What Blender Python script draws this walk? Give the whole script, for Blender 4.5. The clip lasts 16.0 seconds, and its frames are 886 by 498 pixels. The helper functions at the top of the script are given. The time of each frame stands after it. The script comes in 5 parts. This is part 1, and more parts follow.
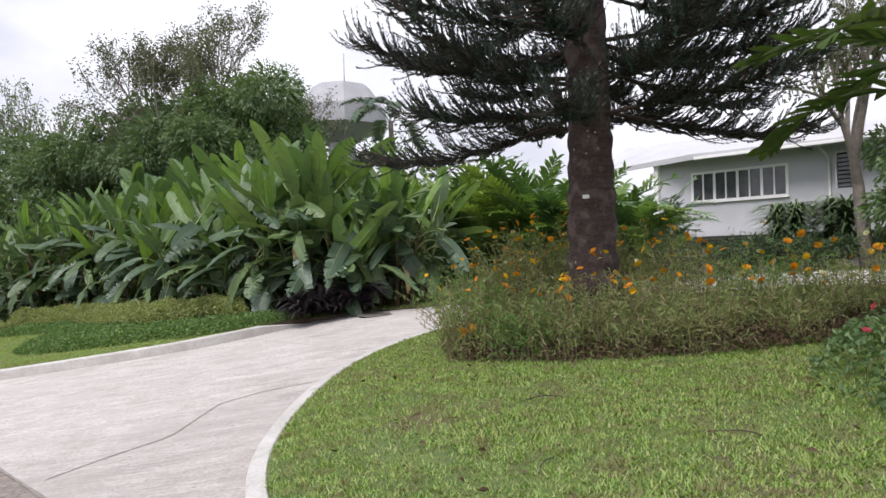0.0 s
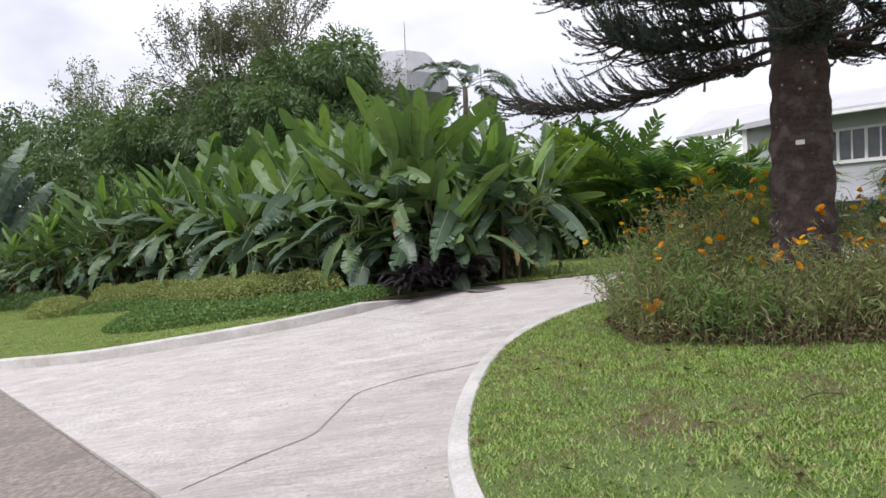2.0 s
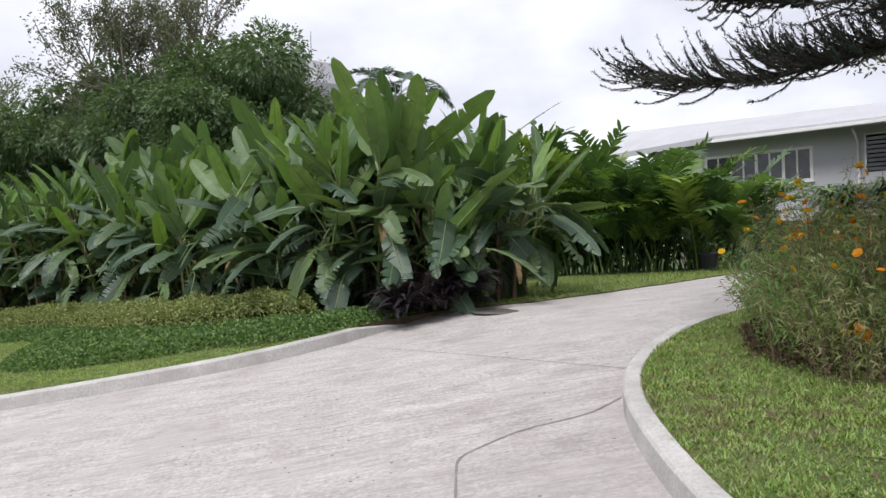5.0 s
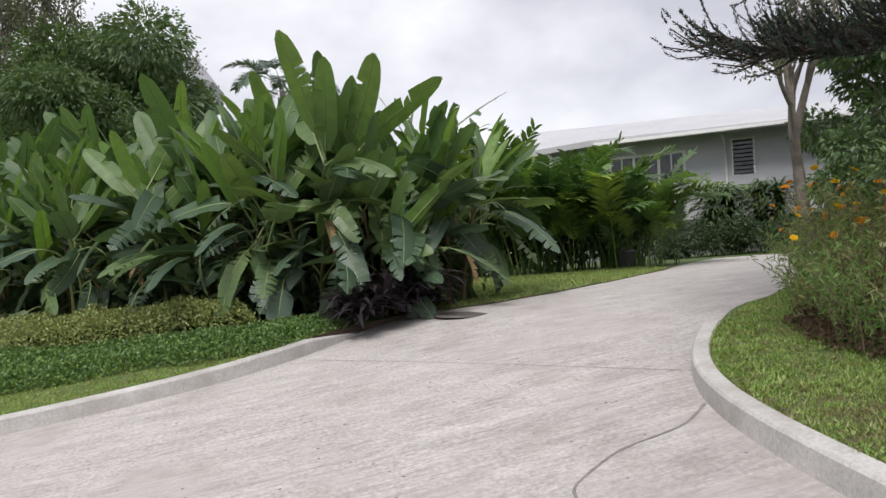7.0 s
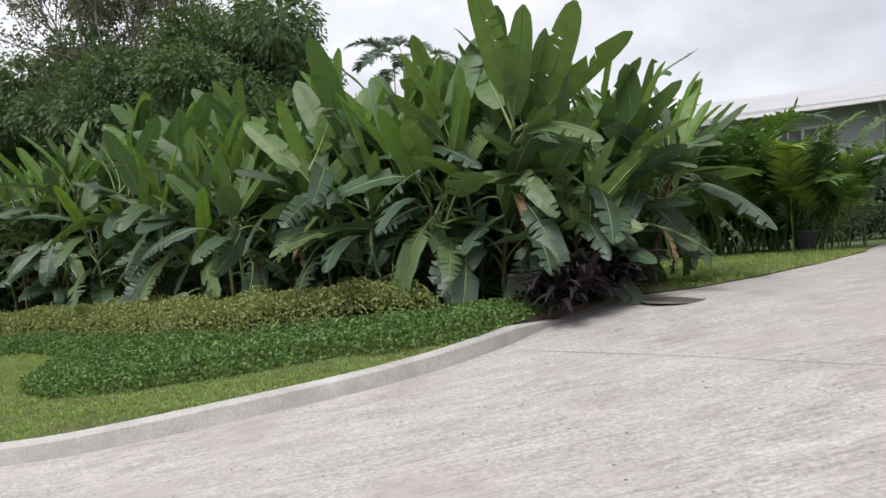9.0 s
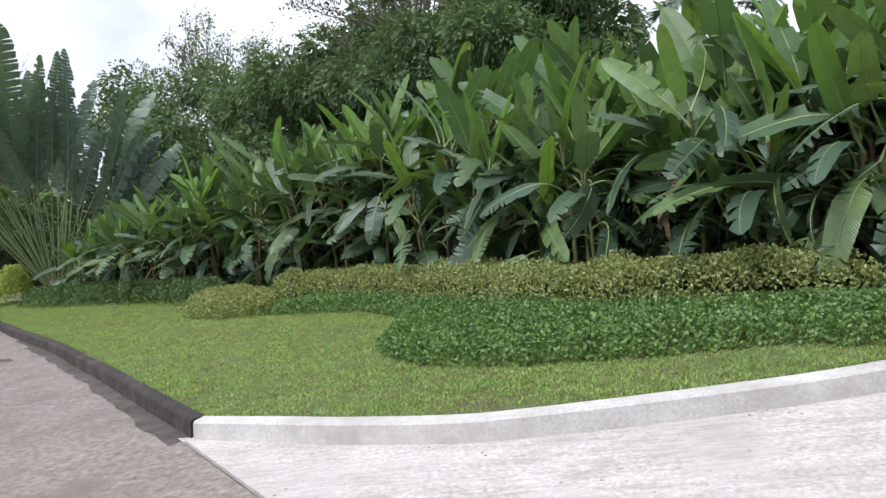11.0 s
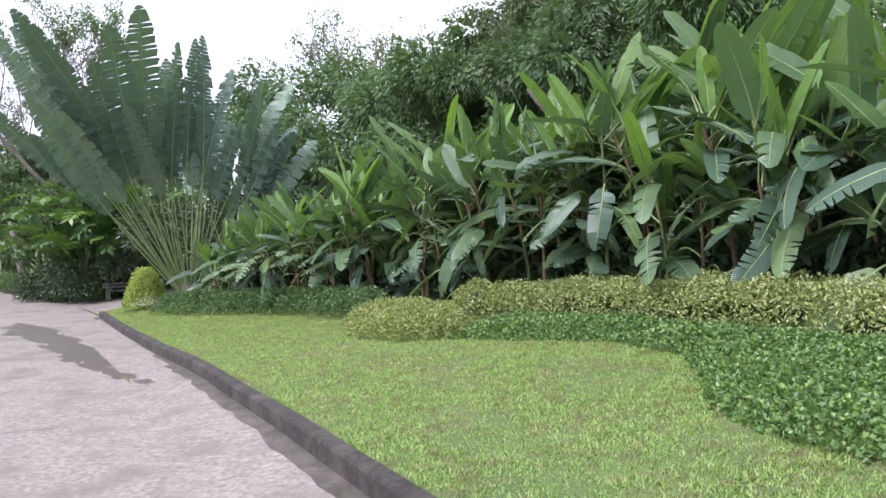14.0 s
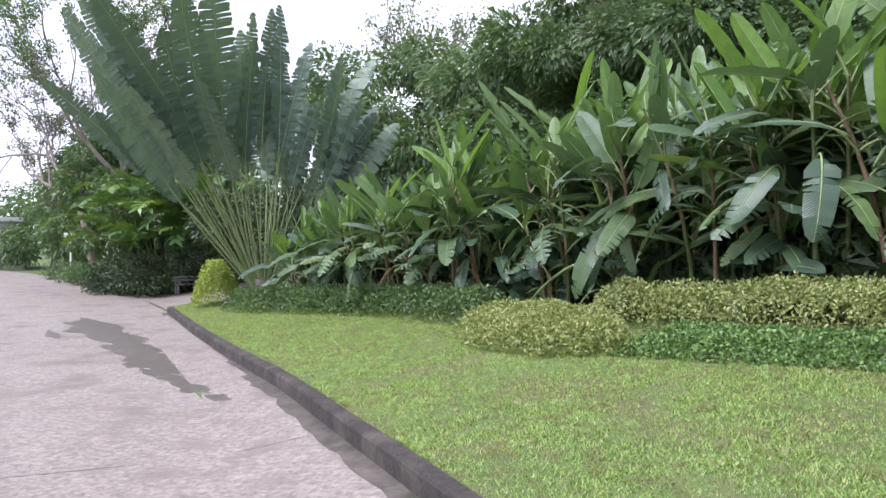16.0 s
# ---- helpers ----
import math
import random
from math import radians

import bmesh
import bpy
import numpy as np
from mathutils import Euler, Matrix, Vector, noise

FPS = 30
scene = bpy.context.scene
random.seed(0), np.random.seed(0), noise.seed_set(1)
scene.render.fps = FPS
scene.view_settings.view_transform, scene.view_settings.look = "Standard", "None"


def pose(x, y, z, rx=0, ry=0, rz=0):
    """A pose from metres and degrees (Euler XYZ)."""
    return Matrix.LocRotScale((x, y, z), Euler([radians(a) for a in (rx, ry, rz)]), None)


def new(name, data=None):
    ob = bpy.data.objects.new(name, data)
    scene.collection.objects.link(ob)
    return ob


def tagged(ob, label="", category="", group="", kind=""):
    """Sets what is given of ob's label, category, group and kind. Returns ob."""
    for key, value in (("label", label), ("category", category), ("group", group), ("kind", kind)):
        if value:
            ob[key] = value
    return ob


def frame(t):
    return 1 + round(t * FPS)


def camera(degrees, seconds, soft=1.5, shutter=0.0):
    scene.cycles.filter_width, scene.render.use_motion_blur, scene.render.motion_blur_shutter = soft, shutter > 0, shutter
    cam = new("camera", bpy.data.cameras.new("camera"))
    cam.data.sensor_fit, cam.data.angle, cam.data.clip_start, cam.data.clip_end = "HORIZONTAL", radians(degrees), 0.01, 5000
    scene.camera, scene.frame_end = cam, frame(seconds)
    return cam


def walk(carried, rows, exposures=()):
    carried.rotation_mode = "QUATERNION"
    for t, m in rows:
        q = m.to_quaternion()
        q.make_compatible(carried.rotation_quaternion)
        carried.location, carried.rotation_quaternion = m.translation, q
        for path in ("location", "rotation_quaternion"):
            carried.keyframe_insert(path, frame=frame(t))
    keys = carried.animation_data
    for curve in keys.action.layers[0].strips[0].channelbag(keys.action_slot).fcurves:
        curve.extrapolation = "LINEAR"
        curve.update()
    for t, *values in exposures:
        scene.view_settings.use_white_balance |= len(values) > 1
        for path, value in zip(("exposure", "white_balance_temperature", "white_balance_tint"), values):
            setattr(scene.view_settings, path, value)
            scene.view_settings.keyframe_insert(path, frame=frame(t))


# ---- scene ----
cam = camera(63.4, 16.0)
METRES, EYE, TILT, LEAN, TURN = 15.5, 1.65, 1.0, 1.2, 0.0
ROWS = [
    (0.0, 0.0, 0.0, 0.0, 0.0, 0.0, 0.0),
    (0.5, -0.0109, 0.0192, -0.0025, 1.49, -0.85, -0.06),
    (1.0, -0.0321, 0.0373, -0.0047, 2.86, -1.52, 0.08),
    (1.5, -0.0511, 0.0562, -0.0057, 3.65, -1.88, 0.36),
    (2.0, -0.0718, 0.0769, -0.0069, 3.99, -2.0, 0.73),
    (2.5, -0.0962, 0.0942, -0.008, 4.04, -1.96, 1.05),
    (3.0, -0.113, 0.1156, -0.01, 3.81, -1.77, 1.05),
    (3.5, -0.1342, 0.1316, -0.0115, 2.85, -1.48, 0.96),
    (4.0, -0.1514, 0.1541, -0.0139, 0.99, -1.07, 0.75),
    (4.5, -0.168, 0.1739, -0.0143, -1.73, -0.64, 0.48),
    (5.0, -0.1878, 0.1929, -0.0156, -5.29, -0.37, 0.3),
    (7.5, -0.2824, 0.2913, -0.0234, -17.39, -0.03, 1.33),
    (8.0, -0.2971, 0.3134, -0.0248, -16.55, -0.21, 1.52),
    (8.5, -0.3163, 0.3317, -0.0251, -14.11, -0.48, 1.51),
    (9.0, -0.3326, 0.3555, -0.0277, -9.67, -0.91, 1.33),
    (9.5, -0.3591, 0.3764, -0.0309, -4.45, -1.45, 1.01),
    (10.0, -0.386, 0.4016, -0.0347, 0.92, -2.04, 0.65),
    (12.5, -0.5071, 0.5271, -0.043, 14.31, -3.35, -0.18),
    (13.0, -0.533, 0.5511, -0.0451, 14.86, -2.96, -0.44),
    (13.5, -0.5571, 0.5797, -0.0484, 15.77, -2.45, -0.44),
    (14.0, -0.5846, 0.6029, -0.0504, 16.66, -1.99, -0.41),
    (14.5, -0.6082, 0.629, -0.0533, 18.03, -1.7, -0.24),
    (15.0, -0.6358, 0.6566, -0.0563, 19.23, -1.7, -0.43),
    (15.5, -0.6597, 0.6867, -0.059, 20.38, -2.08, -0.61),
    (16.0, -0.6865, 0.7169, -0.0616, 21.36, -2.29, -0.83),
]
EXPOSURES = [(0.0, 0.33, 6300, 15), (4.0, 0.2, 6200, 13), (7.5, 0.02, 6420, 12), (10.0, 0.2, 6250, 11), (12.5, 0.84, 5780, 14), (14.0, 1.02, 5800, 18), (16.0, 1.0, 5800, 20)]
walk(cam, [(t, pose(0, 0, EYE, TILT, LEAN, TURN) @ pose(METRES * x, METRES * y, METRES * z, 90 + pitch, roll, yaw)) for t, x, y, z, yaw, pitch, roll in ROWS], EXPOSURES)

# ---- world, sun ----
world = bpy.data.worlds.new("overcast_sky")
scene.world = world
world.use_nodes = True
wt = world.node_tree
wt.nodes.clear()
w_out = wt.nodes.new("ShaderNodeOutputWorld")
w_bg = wt.nodes.new("ShaderNodeBackground")
w_sky = wt.nodes.new("ShaderNodeTexSky")
w_sky.sky_type = "NISHITA"
w_sky.sun_disc = False
SUN_EL, SUN_AZ = 55.0, 218.0
w_sky.sun_elevation, w_sky.sun_rotation = radians(SUN_EL), radians(SUN_AZ)
w_co = wt.nodes.new("ShaderNodeTexCoord")
w_map = wt.nodes.new("ShaderNodeMapping")
w_map.inputs["Scale"].default_value = (1.0, 1.0, 1.7)
w_n = wt.nodes.new("ShaderNodeTexNoise")
w_n.inputs["Scale"].default_value, w_n.inputs["Detail"].default_value, w_n.inputs["Roughness"].default_value = 2.3, 5.0, 0.52
w_r = wt.nodes.new("ShaderNodeValToRGB")
w_r.color_ramp.elements[0].position, w_r.color_ramp.elements[0].color = 0.38, (0.56, 0.565, 0.61, 1)
w_r.color_ramp.elements[1].position, w_r.color_ramp.elements[1].color = 0.60, (0.90, 0.905, 0.93, 1)
w_s = wt.nodes.new("ShaderNodeMix")
w_s.data_type = "RGBA"
w_s.inputs[0].default_value = 0.93
w_m = wt.nodes.new("ShaderNodeVectorMath")
w_m.operation = "SCALE"
w_m.inputs["Scale"].default_value = 0.1
wt.links.new(w_co.outputs["Generated"], w_map.inputs["Vector"])
wt.links.new(w_map.outputs["Vector"], w_n.inputs["Vector"])
wt.links.new(w_n.outputs["Fac"], w_r.inputs["Fac"])
wt.links.new(w_sky.outputs["Color"], w_m.inputs[0])
wt.links.new(w_m.outputs["Vector"], w_s.inputs[6])
wt.links.new(w_r.outputs["Color"], w_s.inputs[7])
wt.links.new(w_s.outputs[2], w_bg.inputs["Color"])
w_bg.inputs["Strength"].default_value = 1.15
wt.links.new(w_bg.outputs["Background"], w_out.inputs["Surface"])
sun = new("sun", bpy.data.lights.new("sun", "SUN"))
sun.data.energy, sun.data.angle, sun.data.color = 2.9, radians(25), (1.0, 0.97, 0.93)
sun.matrix_world = pose(0, 0, 40, 90 - SUN_EL, 0, 180 - SUN_AZ)

# ---- the plan: s runs along the road, n across it towards the house ----
U, N = (-0.69, 0.724), (0.724, 0.69)


def ground_z(s, n):
    """Height of the land at plan place s, n (numbers or arrays)."""
    s, n = np.asarray(s, float), np.asarray(n, float)
    road_z = np.where(s < 20, -0.036 * np.maximum(s, -60), -0.72 - 0.216 * (1 - np.exp(-np.maximum(s - 20, 0) / 6)))
    a = np.maximum(n - 0.5, 0)
    rise = np.where(a < 7.5, 0.14 * a, 1.05 + 0.5 * (1 - np.exp(-np.maximum(a - 7.5, 0) * 0.12)))
    return road_z + rise


def lawn_off(n):
    n = np.asarray(n, float)
    k = np.clip((n - 6.4) / 2.2, 0, 1)
    return 0.158 - 0.133 * k * k * (3 - 2 * k)


def xy(s, n):
    det = U[0] * N[1] - U[1] * N[0]
    return (s * N[1] - n * U[1]) / det, (n * U[0] - s * N[0]) / det


def place(s, n, off=0.0):
    x, y = xy(s, n)
    return Vector((float(x), float(y), float(ground_z(s, n)) + off))


def spread(line, count):
    """count plan places at even steps along a broken line."""
    p = np.array(line, float)
    d = np.r_[0, np.cumsum(np.hypot(*np.diff(p, axis=0).T))]
    q = np.linspace(0, d[-1], count)
    return np.c_[np.interp(q, d, p[:, 0]), np.interp(q, d, p[:, 1])]


def smooth(line, count):
    p = spread(line, count)
    for _ in range(max(2, count // 14)):
        p[1:-1] = 0.25 * p[:-2] + 0.5 * p[1:-1] + 0.25 * p[2:]
    return p


def inside(poly, s, n):
    poly = np.array(poly, float)
    hit = np.zeros(len(s), bool)
    for (s0, n0), (s1, n1) in zip(poly, np.roll(poly, -1, axis=0)):
        cross = (n0 > n) != (n1 > n)
        with np.errstate(divide="ignore", invalid="ignore"):
            hit ^= cross & (s < (s1 - s0) * (n - n0) / (n1 - n0) + s0)
    return hit


def scatter(poly, density, rng):
    """Random plan places inside a polygon, density per square metre."""
    p = np.array(poly, float)
    lo, hi = p.min(0), p.max(0)
    k = int(density * np.prod(hi - lo))
    q = rng.uniform(lo, hi, (k, 2))
    return q[inside(poly, q[:, 0], q[:, 1])]


# ---- materials ----
def shader(name, rough=0.7, metal=0.0):
    m = bpy.data.materials.new(name)
    m.use_nodes = True
    b = m.node_tree.nodes["Principled BSDF"]
    b.inputs["Roughness"].default_value, b.inputs["Metallic"].default_value = rough, metal
    return m, m.node_tree, b


def node(tree, kind, **values):
    nd = tree.nodes.new(kind)
    for key, value in values.items():
        nd.inputs[key.replace("_", " ")].default_value = value
    return nd


def ramp(tree, fac, stops):
    r = tree.nodes.new("ShaderNodeValToRGB")
    e = r.color_ramp.elements
    while len(e) < len(stops):
        e.new(0.5)
    for el, (pos, col) in zip(e, stops):
        el.position, el.color = pos, (*col, 1)
    tree.links.new(fac, r.inputs["Fac"])
    return r.outputs["Color"]


def blend(tree, fac, a, b, mode="MIX"):
    x = tree.nodes.new("ShaderNodeMix")
    x.data_type, x.blend_type = "RGBA", mode
    for sock, v in ((x.inputs[0], fac), (x.inputs[6], a), (x.inputs[7], b)):
        if isinstance(v, bpy.types.NodeSocket):
            tree.links.new(v, sock)
        else:
            sock.default_value = v if isinstance(v, float) else (*v, 1)
    return x.outputs[2]


def noise_fac(tree, scale, detail=4.0, rough=0.55, coord="Object", stretch=None, spin=0.0):
    co = tree.nodes.new("ShaderNodeTexCoord")
    n = node(tree, "ShaderNodeTexNoise", Scale=scale, Detail=detail, Roughness=rough)
    v = co.outputs[coord]
    if stretch:
        mp = tree.nodes.new("ShaderNodeMapping")
        mp.inputs["Scale"].default_value = stretch
        mp.inputs["Rotation"].default_value = (0, 0, spin)
        tree.links.new(v, mp.inputs["Vector"])
        v = mp.outputs["Vector"]
    tree.links.new(v, n.inputs["Vector"])
    return n.outputs["Fac"]


def bump(tree, bsdf, fac, strength, distance):
    b = node(tree, "ShaderNodeBump", Strength=strength, Distance=distance)
    tree.links.new(fac, b.inputs["Height"])
    tree.links.new(b.outputs["Normal"], bsdf.inputs["Normal"])


def leafy(name, cols, rough=0.42, glow=0.3, per="island", spec=0.5, tip=None, gain=2.1, veins=False):
    """Foliage: colour by leaf, faint mottling, part of the light let through."""
    m, t, b = shader(name, rough)
    b.inputs["Specular IOR Level"].default_value = spec
    if per == "island":
        rnd = t.nodes.new("ShaderNodeNewGeometry").outputs["Random Per Island"]
    else:
        rnd = t.nodes.new("ShaderNodeObjectInfo").outputs["Random"]
    k = len(cols) - 1
    cols = [tuple(min(0.9, v * gain) for v in col) for col in cols]
    c = ramp(t, rnd, [(i / k, col) for i, col in enumerate(cols)])
    mot = noise_fac(t, 7.0, 3.0)
    c = blend(t, mot, c, tuple(0.62 * v for v in cols[k // 2]), "MIX") if tip is None else blend(t, ramp(t, mot, [(0.5, (0, 0, 0)), (0.62, (1, 1, 1))]), c, tip)
    if veins:
        at = t.nodes.new("ShaderNodeAttribute")
        at.attribute_name = "along"
        ml = t.nodes.new("ShaderNodeMath")
        ml.operation = "MULTIPLY"
        ml.inputs[1].default_value = 210.0
        sn = t.nodes.new("ShaderNodeMath")
        sn.operation = "SINE"
        t.links.new(at.outputs["Fac"], ml.inputs[0])
        t.links.new(ml.outputs[0], sn.inputs[0])
        bump(t, b, sn.outputs[0], 0.35, 0.004)
    t.links.new(c, b.inputs["Base Color"])
    tr = t.nodes.new("ShaderNodeBsdfTranslucent")
    tint = blend(t, 1.0, c, (1.0, 1.0, 0.45), "MULTIPLY")
    t.links.new(tint, tr.inputs["Color"])
    mx = t.nodes.new("ShaderNodeMixShader")
    mx.inputs[0].default_value = glow
    t.links.new(b.outputs["BSDF"], mx.inputs[1])
    t.links.new(tr.outputs["BSDF"], mx.inputs[2])
    t.links.new(mx.outputs["Shader"], t.nodes["Material Output"].inputs["Surface"])
    return m


def mottled(name, dark, light, scale, rough=0.8, depth=0.01, fine=60.0, stains=None, stain_scale=0.5, stretch=None, spin=0.0, grit=0.35, pits=None, streaks=None):
    m, t, b = shader(name, rough)
    a = noise_fac(t, scale, 6.0, 0.6, stretch=stretch, spin=spin)
    f = noise_fac(t, fine, 4.0, 0.7)
    c = ramp(t, a, [(0.3, dark), (0.68, light)])
    c = blend(t, grit, c, ramp(t, f, [(0.3, tuple(0.55 * v for v in dark)), (0.7, tuple(min(1, 1.2 * v) for v in light))]))
    if stains:
        k = ramp(t, noise_fac(t, stain_scale, 5.0, 0.6), [(0.5, (0, 0, 0)), (0.66, (1, 1, 1))])
        c = blend(t, k, c, stains)
    if streaks:
        k = noise_fac(t, 5.0, 5.0, 0.65, stretch=(0.45, 5.0, 1.0), spin=spin)
        k = blend(t, 1.0, ramp(t, k, [(0.47, (0, 0, 0)), (0.68, (0.5, 0.5, 0.5))]), ramp(t, noise_fac(t, 0.7, 3.0), [(0.35, (0.2, 0.2, 0.2)), (0.6, (1, 1, 1))]), "MULTIPLY")
        c = blend(t, k, c, streaks)
    if pits:
        co = t.nodes.new("ShaderNodeTexCoord")
        vo = node(t, "ShaderNodeTexVoronoi", Scale=11.0)
        t.links.new(co.outputs["Object"], vo.inputs["Vector"])
        few = ramp(t, noise_fac(t, 2.3, 3.0), [(0.5, (0, 0, 0)), (0.62, (1, 1, 1))])
        dot = ramp(t, vo.outputs["Distance"], [(0.10, (1, 1, 1)), (0.15, (0, 0, 0))])
        c = blend(t, blend(t, 1.0, few, dot, "MULTIPLY"), c, pits)
    t.links.new(c, b.inputs["Base Color"])
    bump(t, b, f, 0.5, depth)
    return m


def weathered_slab(name):
    """Pale cast concrete: broom lines, broad grey weathering, brown streaks and pock marks."""
    m = mottled(name, (0.33, 0.303, 0.284), (0.60, 0.562, 0.535), 1.6, 0.8, 0.010, 30, (0.44, 0.405, 0.385), 0.9, (1.0, 2.6, 1.0), 0.62, 0.5, (0.10, 0.088, 0.078), (0.21, 0.18, 0.155))
    t = m.node_tree
    b = t.nodes["Principled BSDF"]
    c = b.inputs["Base Color"].links[0].from_socket
    co = t.nodes.new("ShaderNodeTexCoord")
    dot = t.nodes.new("ShaderNodeVectorMath")
    dot.operation = "DOT_PRODUCT"
    dot.inputs[1].default_value = (U[0], U[1], 0.0)
    t.links.new(co.outputs["Object"], dot.inputs[0])
    shift = t.nodes.new("ShaderNodeMath")
    shift.operation = "MULTIPLY_ADD"
    shift.inputs[1].default_value = 3.4
    t.links.new(noise_fac(t, 0.8, 5.0, 0.6), shift.inputs[0])
    t.links.new(dot.outputs["Value"], shift.inputs[2])
    rng_node = t.nodes.new("ShaderNodeMapRange")
    rng_node.inputs["From Min"].default_value, rng_node.inputs["From Max"].default_value = 9.6, 8.3
    t.links.new(shift.outputs[0], rng_node.inputs["Value"])
    grime = blend(t, 1.0, rng_node.outputs["Result"], ramp(t, noise_fac(t, 3.0, 6.0, 0.7, stretch=(0.5, 2.6, 1.0), spin=0.62), [(0.3, (0.1, 0.1, 0.1)), (0.65, (0.6, 0.6, 0.6))]), "MULTIPLY")
    c = blend(t, grime, c, (0.27, 0.245, 0.228))
    blotch = ramp(t, noise_fac(t, 1.5, 6.0, 0.7), [(0.52, (0, 0, 0)), (0.70, (0.5, 0.5, 0.5))])
    c = blend(t, blotch, c, (0.30, 0.265, 0.24))
    fine = ramp(t, noise_fac(t, 16.0, 4.0, 0.75, stretch=(0.35, 3.0, 1.0), spin=0.62), [(0.40, (0.62, 0.61, 0.60)), (0.58, (1, 1, 1))])
    c = blend(t, 0.4, c, blend(t, 1.0, c, fine, "MULTIPLY"))
    t.links.new(c, b.inputs["Base Color"])
    return m


M = {}
M["tower_grey"] = mottled("tower_grey", (0.28, 0.28, 0.30), (0.38, 0.38, 0.40), 0.8, 0.7, 0.003, 12)
M["gutter"] = mottled("gutter", (0.025, 0.02, 0.016), (0.11, 0.09, 0.075), 4.0, 0.8, 0.015, 18, (0.03, 0.03, 0.014), 2.2)
M["soil"] = mottled("soil", (0.05, 0.035, 0.022), (0.12, 0.085, 0.055), 3.0, 0.95, 0.02, 40)
# Turf is kept darker than the blades, so gaps between them read as shadow.
M["turf"] = mottled("turf", (0.05, 0.08, 0.02), (0.11, 0.155, 0.038), 2.2, 0.9, 0.02, 90, (0.10, 0.08, 0.042), 0.9)
M["far_grass"] = mottled("far_grass", (0.04, 0.07, 0.015), (0.09, 0.13, 0.03), 0.4, 0.95, 0.02, 8)
M["old_concrete"] = mottled("old_concrete", (0.13, 0.107, 0.09), (0.28, 0.24, 0.21), 5.5, 0.75, 0.016, 17, (0.145, 0.12, 0.102), 1.3, None, -0.81, 0.75, (0.07, 0.06, 0.052), (0.10, 0.085, 0.075))
M["new_concrete"] = weathered_slab("new_concrete")
M["kerb_new"] = mottled("kerb_new", (0.34, 0.325, 0.30), (0.56, 0.54, 0.52), 2.6, 0.8, 0.006, 40, (0.35, 0.325, 0.30), 1.6)
M["kerb_old"] = mottled("kerb_old", (0.010, 0.008, 0.007), (0.045, 0.036, 0.03), 4.0, 0.95, 0.03, 16, (0.065, 0.055, 0.045), 1.9, None, 0.0, 0.5)
M["white_wall"] = mottled("white_wall", (0.42, 0.42, 0.45), (0.51, 0.51, 0.535), 0.9, 0.7, 0.002, 30)
M["white_roof"] = mottled("white_roof", (0.40, 0.40, 0.42), (0.50, 0.50, 0.51), 0.6, 0.6, 0.003, 20)
M["trim_paint"] = mottled("trim_paint", (0.70, 0.69, 0.67), (0.80, 0.79, 0.77), 2.0, 0.5, 0.001, 40)
M["base_stone"] = mottled("base_stone", (0.12, 0.115, 0.11), (0.26, 0.25, 0.235), 2.0, 0.85, 0.01, 20)
M["bark"] = mottled("bark", (0.018, 0.012, 0.011), (0.085, 0.055, 0.048), 4.0, 0.95, 0.06, 24, (0.13, 0.10, 0.09), 5.0, (1, 1, 6.0), 0.0, 0.5, (0.36, 0.32, 0.30))
M["grey_bark"] = mottled("grey_bark", (0.10, 0.085, 0.07), (0.26, 0.22, 0.19), 4.0, 0.9, 0.02, 30)
M["rib"] = mottled("rib", (0.15, 0.20, 0.07), (0.24, 0.30, 0.12), 6.0, 0.5, 0.002, 30)
M["stem"] = mottled("stem", (0.05, 0.07, 0.02), (0.12, 0.15, 0.05), 4.0, 0.6, 0.004, 40, (0.16, 0.10, 0.05), 2.0)
M["dry_stem"] = mottled("dry_stem", (0.07, 0.045, 0.025), (0.20, 0.13, 0.075), 5.0, 0.8, 0.004, 40)
M["iron"] = mottled("iron", (0.06, 0.055, 0.05), (0.14, 0.125, 0.11), 6.0, 0.6, 0.004, 60)
M["pot_black"] = mottled("pot_black", (0.015, 0.015, 0.016), (0.04, 0.04, 0.042), 4.0, 0.5, 0.002, 40)
M["grass"] = leafy("grass", [(0.035, 0.066, 0.016), (0.085, 0.14, 0.032), (0.125, 0.19, 0.046), (0.16, 0.215, 0.062), (0.23, 0.215, 0.11)], 0.5, 0.4, gain=2.2, tip=(0.24, 0.25, 0.10))
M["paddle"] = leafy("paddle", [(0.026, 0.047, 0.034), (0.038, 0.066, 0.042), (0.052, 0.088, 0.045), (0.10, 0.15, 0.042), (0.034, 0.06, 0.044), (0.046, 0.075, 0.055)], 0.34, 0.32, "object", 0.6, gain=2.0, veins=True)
# Brighter, more see-through copy of paddle: light on the top leaves put into colour.
M["sunlit_paddle"] = leafy("sunlit_paddle", [(0.045, 0.082, 0.04), (0.062, 0.11, 0.042), (0.085, 0.14, 0.042), (0.11, 0.17, 0.045)], 0.34, 0.45, "object", 0.55, gain=2.1, veins=True)
M["young_paddle"] = leafy("young_paddle", [(0.075, 0.14, 0.035), (0.12, 0.20, 0.04)], 0.4, 0.45, "object", veins=True)
M["dry_leaf"] = leafy("dry_leaf", [(0.10, 0.06, 0.032), (0.17, 0.115, 0.065), (0.22, 0.15, 0.08)], 0.8, 0.2, "object", 0.2)
M["fan_leaf"] = leafy("fan_leaf", [(0.034, 0.056, 0.042), (0.055, 0.085, 0.062), (0.08, 0.115, 0.075), (0.10, 0.135, 0.10)], 0.4, 0.25, "object", 0.5, veins=True, gain=2.3)
M["frond"] = leafy("frond", [(0.03, 0.072, 0.02), (0.06, 0.115, 0.025), (0.15, 0.22, 0.04)], 0.38, 0.3, "object", gain=1.8)
